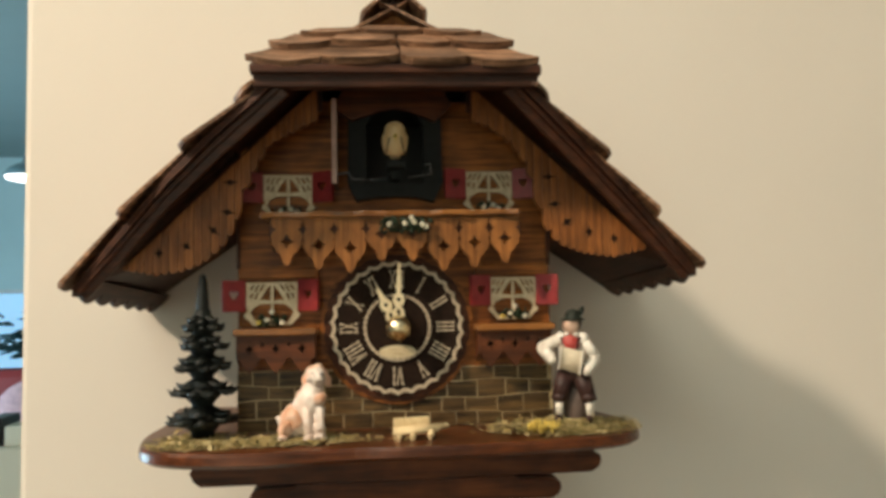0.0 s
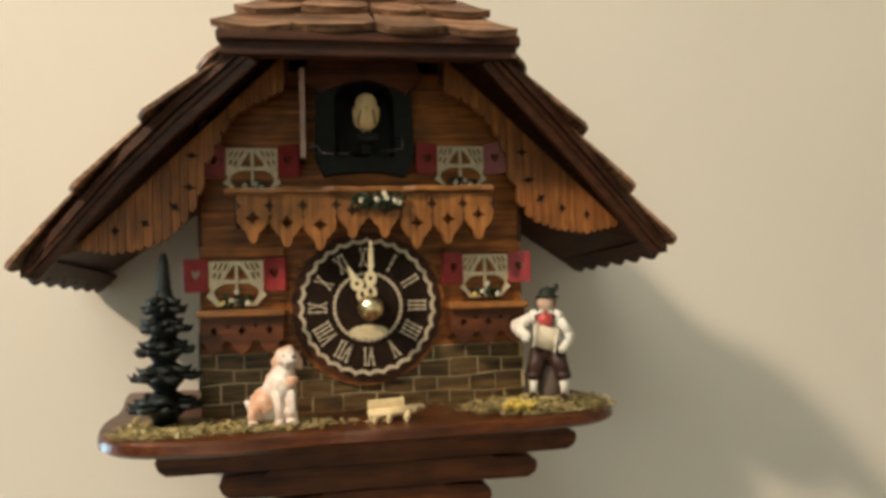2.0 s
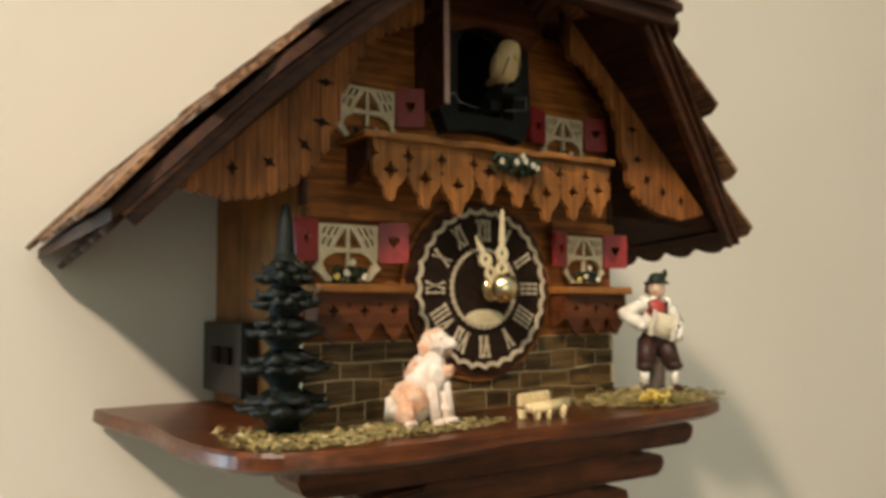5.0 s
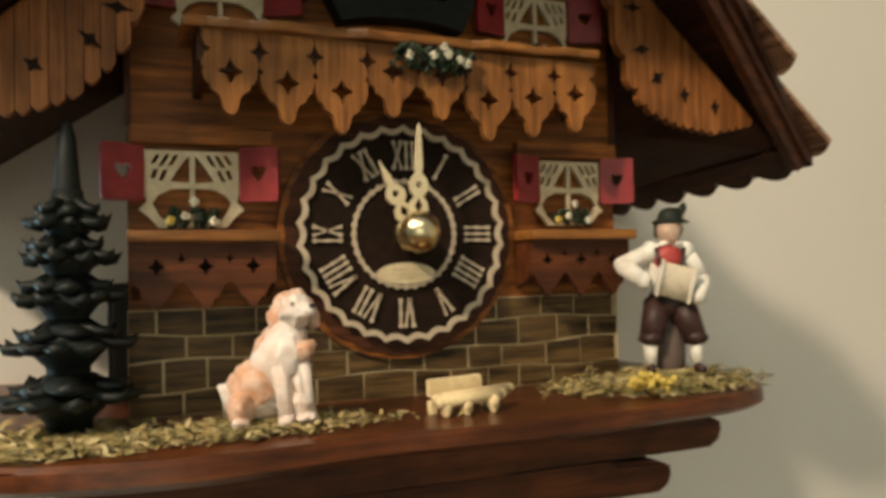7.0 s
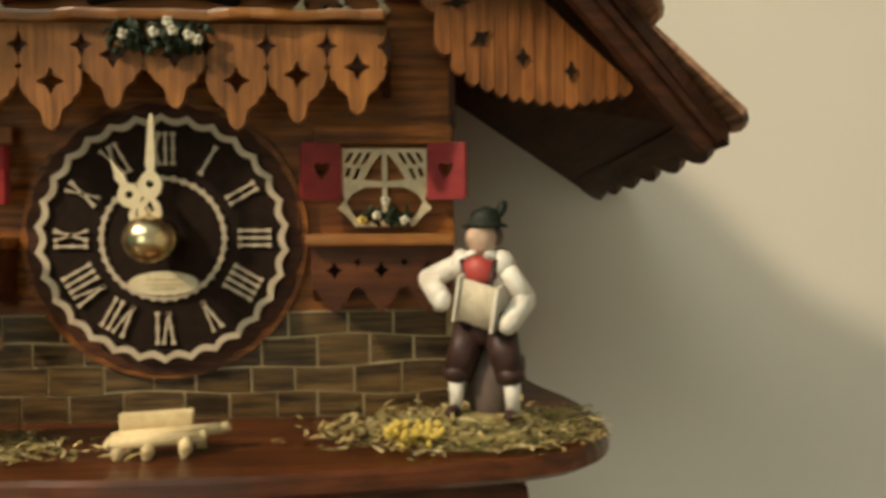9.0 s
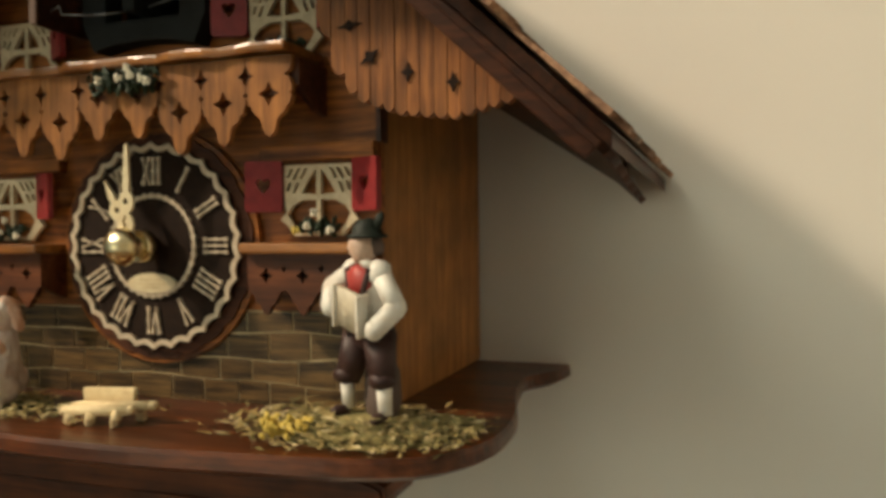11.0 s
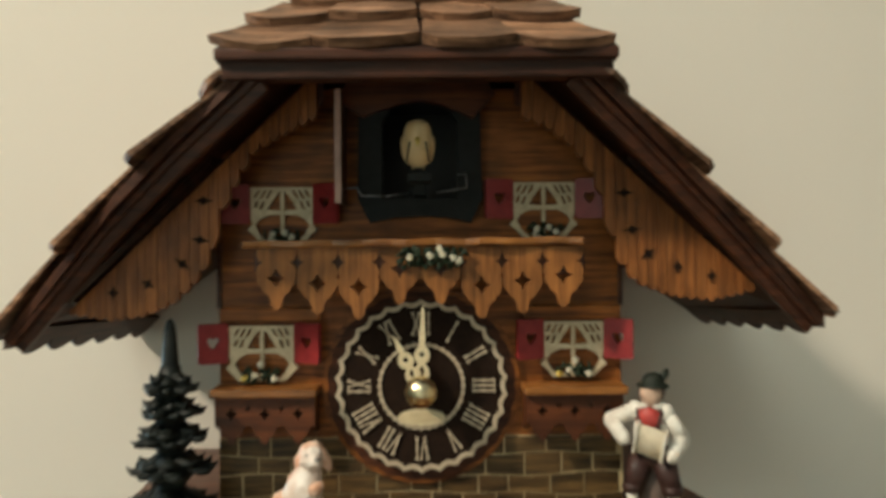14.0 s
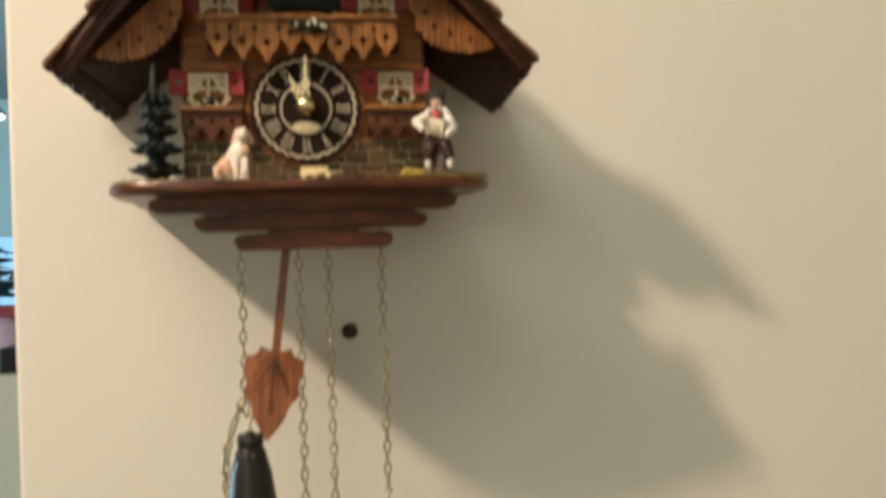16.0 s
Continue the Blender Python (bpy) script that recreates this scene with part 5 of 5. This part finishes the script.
def bench():
    ob = thing("toy_bench", (0.006, -0.132, LEDGE_Z), "pale raw wood miniature bench on the ledge", "toy bench")
    m = pose(0.0075, -0.1325, LEDGE_Z, 0, 0, 7) @ Matrix.Diagonal((1.0, 1.0, 0.86, 1))

    def bit(name, *args, bev=0.0006):
        bm = box(bmesh.new(), *args, bev)
        bmesh.ops.transform(bm, matrix=m, verts=bm.verts)
        roughen(bm, 0.0006, 300)
        part(name, bm, BENCH, ob)

    bit("backrest", -0.0104, 0.0058, 0.0030, 0.0050, 0.0046, 0.0102)

    def lump(name, a, b, ra, rb):
        bm = bmesh.new()
        limb(bm, a, b, ra, rb, 0, 10)
        blob(bm, a, (ra * 0.8, ra, ra), (0, 0, 0), 0, 10)
        blob(bm, b, (rb * 0.8, rb, rb), (0, 0, 0), 0, 10)
        bmesh.ops.transform(bm, matrix=m, verts=bm.verts)
        roughen(bm, 0.0007, 340)
        part(name, bm, BENCH, ob)

    lump("seat", (-0.0098, -0.0006, 0.0048), (0.0128, 0.0012, 0.0058), 0.0019, 0.0018)
    lump("seat", (-0.0106, -0.0040, 0.0044), (0.0082, -0.0026, 0.0050), 0.0017, 0.0016)
    for x in (-0.0092, -0.0030, 0.0046):
        lump("leg", (x, -0.0042, 0.0012), (x, -0.0036, 0.0040), 0.0015, 0.0017)
    for x in (-0.0090, 0.0072):
        bit("leg", x - 0.0012, x + 0.0012, 0.0028, 0.0048, 0.0, 0.0036, bev=0.0004)


bench()


def moss():
    def patch(name, label, regions, seed, n):
        rnd = random.Random(seed)
        bm = bmesh.new()
        for _ in range(n):
            x0, x1, y0, y1, lift = regions[rnd.randrange(len(regions))]
            x, y = (x0 + x1) / 2 + rnd.gauss(0, 0.25) * (x1 - x0), (y0 + y1) / 2 + rnd.gauss(0, 0.23) * (y1 - y0)
            clump = noise.noise(Vector((x * 260, y * 260, seed)))
            if clump < -0.28 or y < -0.1455 or abs(x) > 0.109:
                continue
            z = LEDGE_Z + lift * rnd.uniform(0.0, 1.0) * (0.7 + 0.6 * clump)
            a, bend = rnd.uniform(0, 6.3), rnd.uniform(-1.2, 1.2)
            ln, w, rise = rnd.uniform(0.0018, 0.0062), rnd.uniform(0.0002, 0.0005), rnd.uniform(-0.05, 0.6)
            p, prev = Vector((x, y, max(z, LEDGE_Z + 0.0002))), None
            tone = rnd.random() + 0.35 * noise.noise(Vector((x * 140, y * 140, 5.0)))
            idx = 0 if tone < 0.4 else 1 if tone < 0.66 else 2 if tone < 0.85 else 3
            for k in range(4):
                d = Vector((math.cos(a), math.sin(a), rise * (1 - 0.6 * k)))
                side = Vector((-math.sin(a), math.cos(a), rnd.uniform(-0.6, 0.6))) * w * (1.0, 1.1, 0.8, 0.2)[k]
                pair = [bm.verts.new(p - side), bm.verts.new(p + side)]
                if prev:
                    bm.faces.new((prev[0], prev[1], pair[1], pair[0])).material_index = idx
                prev = pair
                p = p + d * ln / 3
                p.z = max(p.z, LEDGE_Z + 0.0002)
                a += bend / 3
        me_ob = part(name, bm, [STRAW, MOSS, PALESTRAW, DARKMOSS])
        tagged(me_ob, label, "moss", "", "stuff")

    patch("moss", "straw-coloured dry moss strewn on the ledge", [(-0.105, -0.075, -0.138, -0.104, 0.0016), (-0.085, -0.02, -0.142, -0.118, 0.0014), (-0.058, -0.028, -0.136, -0.114, 0.0016), (-0.1, -0.07, -0.142, -0.125, 0.0012)], 7, 6200)
    patch("moss", "olive and straw moss mound under the musician", [(0.045, 0.105, -0.138, -0.105, 0.0032), (0.064, 0.096, -0.136, -0.108, 0.0055), (0.055, 0.108, -0.134, -0.104, 0.004)], 8, 6200)
    rnd = random.Random(9)
    bm = bmesh.new()
    for _ in range(60):
        c = (rnd.gauss(0.0625, 0.0035), rnd.gauss(-0.1345, 0.0022), LEDGE_Z + 0.002 + abs(rnd.gauss(0, 0.0018)))
        blob(bm, c, (0.0012, 0.0006, 0.0009), (rnd.uniform(-60, 60), rnd.uniform(-60, 60), rnd.uniform(0, 180)), 0, 6)
    ob = part("flower_tuft", bm, YELLOW)
    tagged(ob, "tuft of yellow dried blossoms on the moss", "flowers")
    bm = bmesh.new()
    blob(bm, (0.0785, -0.121, LEDGE_Z), (0.022, 0.0165, 0.0048), (0, 0, 0), 0, 24)
    blob(bm, (0.096, -0.112, LEDGE_Z), (0.012, 0.012, 0.003), (0, 0, 0), 0, 20)
    geom = bm.verts[:] + bm.edges[:] + bm.faces[:]
    bmesh.ops.bisect_plane(bm, geom=geom, plane_co=(0, 0, LEDGE_Z), plane_no=(0, 0, -1), clear_outer=True)
    tagged(part("moss_mound", bm, MOSS), "low olive moss mound under the musician", "moss")


moss()


# ---- pendulum, chains and weights ----
def pendulum():
    top, low = Vector((-0.0115, -0.098, 1.545)), Vector((-0.0245, -0.098, 1.441))
    ob = thing("pendulum", top, "brown wooden pendulum with a carved leaf", "pendulum")
    bm = bmesh.new()
    d = (low - top).normalized()
    bm = box(bm, -0.0026, 0.0026, -0.0014, 0.0014, -(low - top).length, 0, 0.0005)
    turn = math.degrees(math.atan2(-(d.x), -d.z))
    bmesh.ops.transform(bm, matrix=Matrix.Translation(top) @ pose(0, 0, 0, 0, turn, 0), verts=bm.verts)
    part("rod", bm, LEAFPEND, ob)
    half = [(0.0035, 0.008), (0.0095, 0.010), (0.0115, 0.0055), (0.018, 0.0025), (0.0185, -0.006), (0.0155, -0.012), (0.0175, -0.019), (0.012, -0.0255), (0.0095, -0.034), (0.0045, -0.042), (0.0, -0.048)]
    pts = half + [(-x, z) for x, z in half[-2::-1]]
    bm = plate_bm(pts, [], -0.0022, 0.0022)
    for v in bm.verts:
        v.co.y -= 0.0022 * max(0.0, 1 - abs(v.co.x) / 0.018)
    bmesh.ops.transform(bm, matrix=Matrix.Translation(low + Vector((0, -0.003, 0))) @ pose(0, 0, 0, 0, turn, 0), verts=bm.verts)
    part("leaf", bm, LEAFPEND, ob, "red-brown carved maple leaf")
    bm = bmesh.new()
    for k in (-0.9, 0.0, 0.9):
        limb(bm, (0, -0.0046, 0.004), (0.012 * k, -0.0042, -0.016 - 0.014 * (1 - abs(k))), 0.0005, 0.0003, 0, 6)
    bmesh.ops.transform(bm, matrix=Matrix.Translation(low + Vector((0, -0.003, 0))) @ pose(0, 0, 0, 0, turn, 0), verts=bm.verts)
    part("vein", bm, DARKX, ob)


pendulum()


def link_mesh():
    bm = bmesh.new()
    n, m, r, rx, rz = 14, 6, 0.0007, 0.0021, 0.0043
    ring = []
    for i in range(n):
        a = 2 * math.pi * i / n
        cx, cz = rx * math.cos(a), rz * math.sin(a)
        nx, nz = math.cos(a), math.sin(a)
        ring.append([bm.verts.new((cx + r * math.cos(b) * nx, r * math.sin(b), cz + r * math.cos(b) * nz)) for b in [2 * math.pi * k / m for k in range(m)]])
    for i in range(n):
        for k in range(m):
            f = bm.faces.new((ring[i][k], ring[(i + 1) % n][k], ring[(i + 1) % n][(k + 1) % m], ring[i][(k + 1) % m]))
            f.smooth = True
    bmesh.ops.recalc_face_normals(bm, faces=bm.faces[:])
    me = bpy.data.meshes.new("link")
    bm.to_mesh(me)
    bm.free()
    me.materials.append(CHAINMETAL)
    return me


LINK = link_mesh()


def chain(x, y, z0, n, extra=()):
    ob = thing("chain", (x, y, z0), "thin aged brass link chain hanging from the clock", "chain", "chains under the clock")
    for i in range(n):
        piece("link", LINK, pose(x + 0.0002 * math.sin(i * 1.7), y, z0 - 0.0043 - i * 0.0074, 0, 0, 8 + 90 * (i % 2)), ob)
    for m in extra:
        piece("link", LINK, m, ob)
    return ob


slack = []
for i in range(16):
    u = i / 15
    slack.append(pose(-0.0455 - 0.011 * math.sin(u * 2.6), -0.103 - 0.004 * math.sin(u * 7), 1.417 - 0.075 * u, 20 * math.sin(i), 25 * math.cos(1.3 * i), 70 * i))
chain(-0.0435, -0.098, 1.5365, 17, slack)
chain(-0.008, -0.098, 1.5365, 28)
chain(0.0105, -0.098, 1.5365, 28)
chain(0.0445, -0.098, 1.5365, 24)


def cone_weight(x, y, z):
    """A cast pine cone with rows of scales, hung by a hook."""
    ob = thing("pine_cone_weight", (x, y, z), "dark cast-iron pine cone weight on a hook", "clock weight", "weights on the chains")
    bm = bmesh.new()
    lathe(bm, (x, y, z), [(0.002, 0.0), (0.0065, -0.006), (0.0125, -0.025), (0.0165, -0.055), (0.0165, -0.08), (0.012, -0.105), (0.003, -0.118)], 20)
    core = part("core", bm, BLACK, ob)
    bm = bmesh.new()
    for r in range(11):
        zz = -0.008 - r * 0.0098
        rad = 0.0165 * min(1.0, 0.35 + 0.09 * r) if r < 8 else 0.0165 - 0.0032 * (r - 7)
        for k in range(9):
            a = 2 * math.pi * (k + 0.5 * (r % 2)) / 9
            blob(bm, (x + rad * math.cos(a), y + rad * math.sin(a), z + zz), (0.0022, 0.0048, 0.0062), (0, 12, math.degrees(a)), 0, 6)
    part("scales", bm, BLACK, core)
    bm = bmesh.new()
    tube(bm, [(x, y, z - 0.001), (x, y, z + 0.005), (x + 0.002, y, z + 0.0085), (x, y, z + 0.0105), (x - 0.0018, y, z + 0.0085)], 0.0007, 8)
    part("hook", bm, CHAINMETAL, ob)


cone_weight(-0.0405, -0.104, 1.4005)
cone_weight(0.0445, -0.098, 1.347)


def wall_screw():
    bm = bmesh.new()
    lathe(bm, (0, 0, 0), [(0.0024, -0.012), (0.0024, 0.0), (0.0058, 0.0002), (0.0060, 0.0022), (0.0046, 0.0034), (0.001, 0.0038)], 20)
    bmesh.ops.transform(bm, matrix=pose(0.0245, -0.0002, 1.449, 90, 0, 0), verts=bm.verts)
    tagged(part("wall_screw", bm, SCREW), "dark rusty screw head in the cream wall", "screw")


wall_screw()
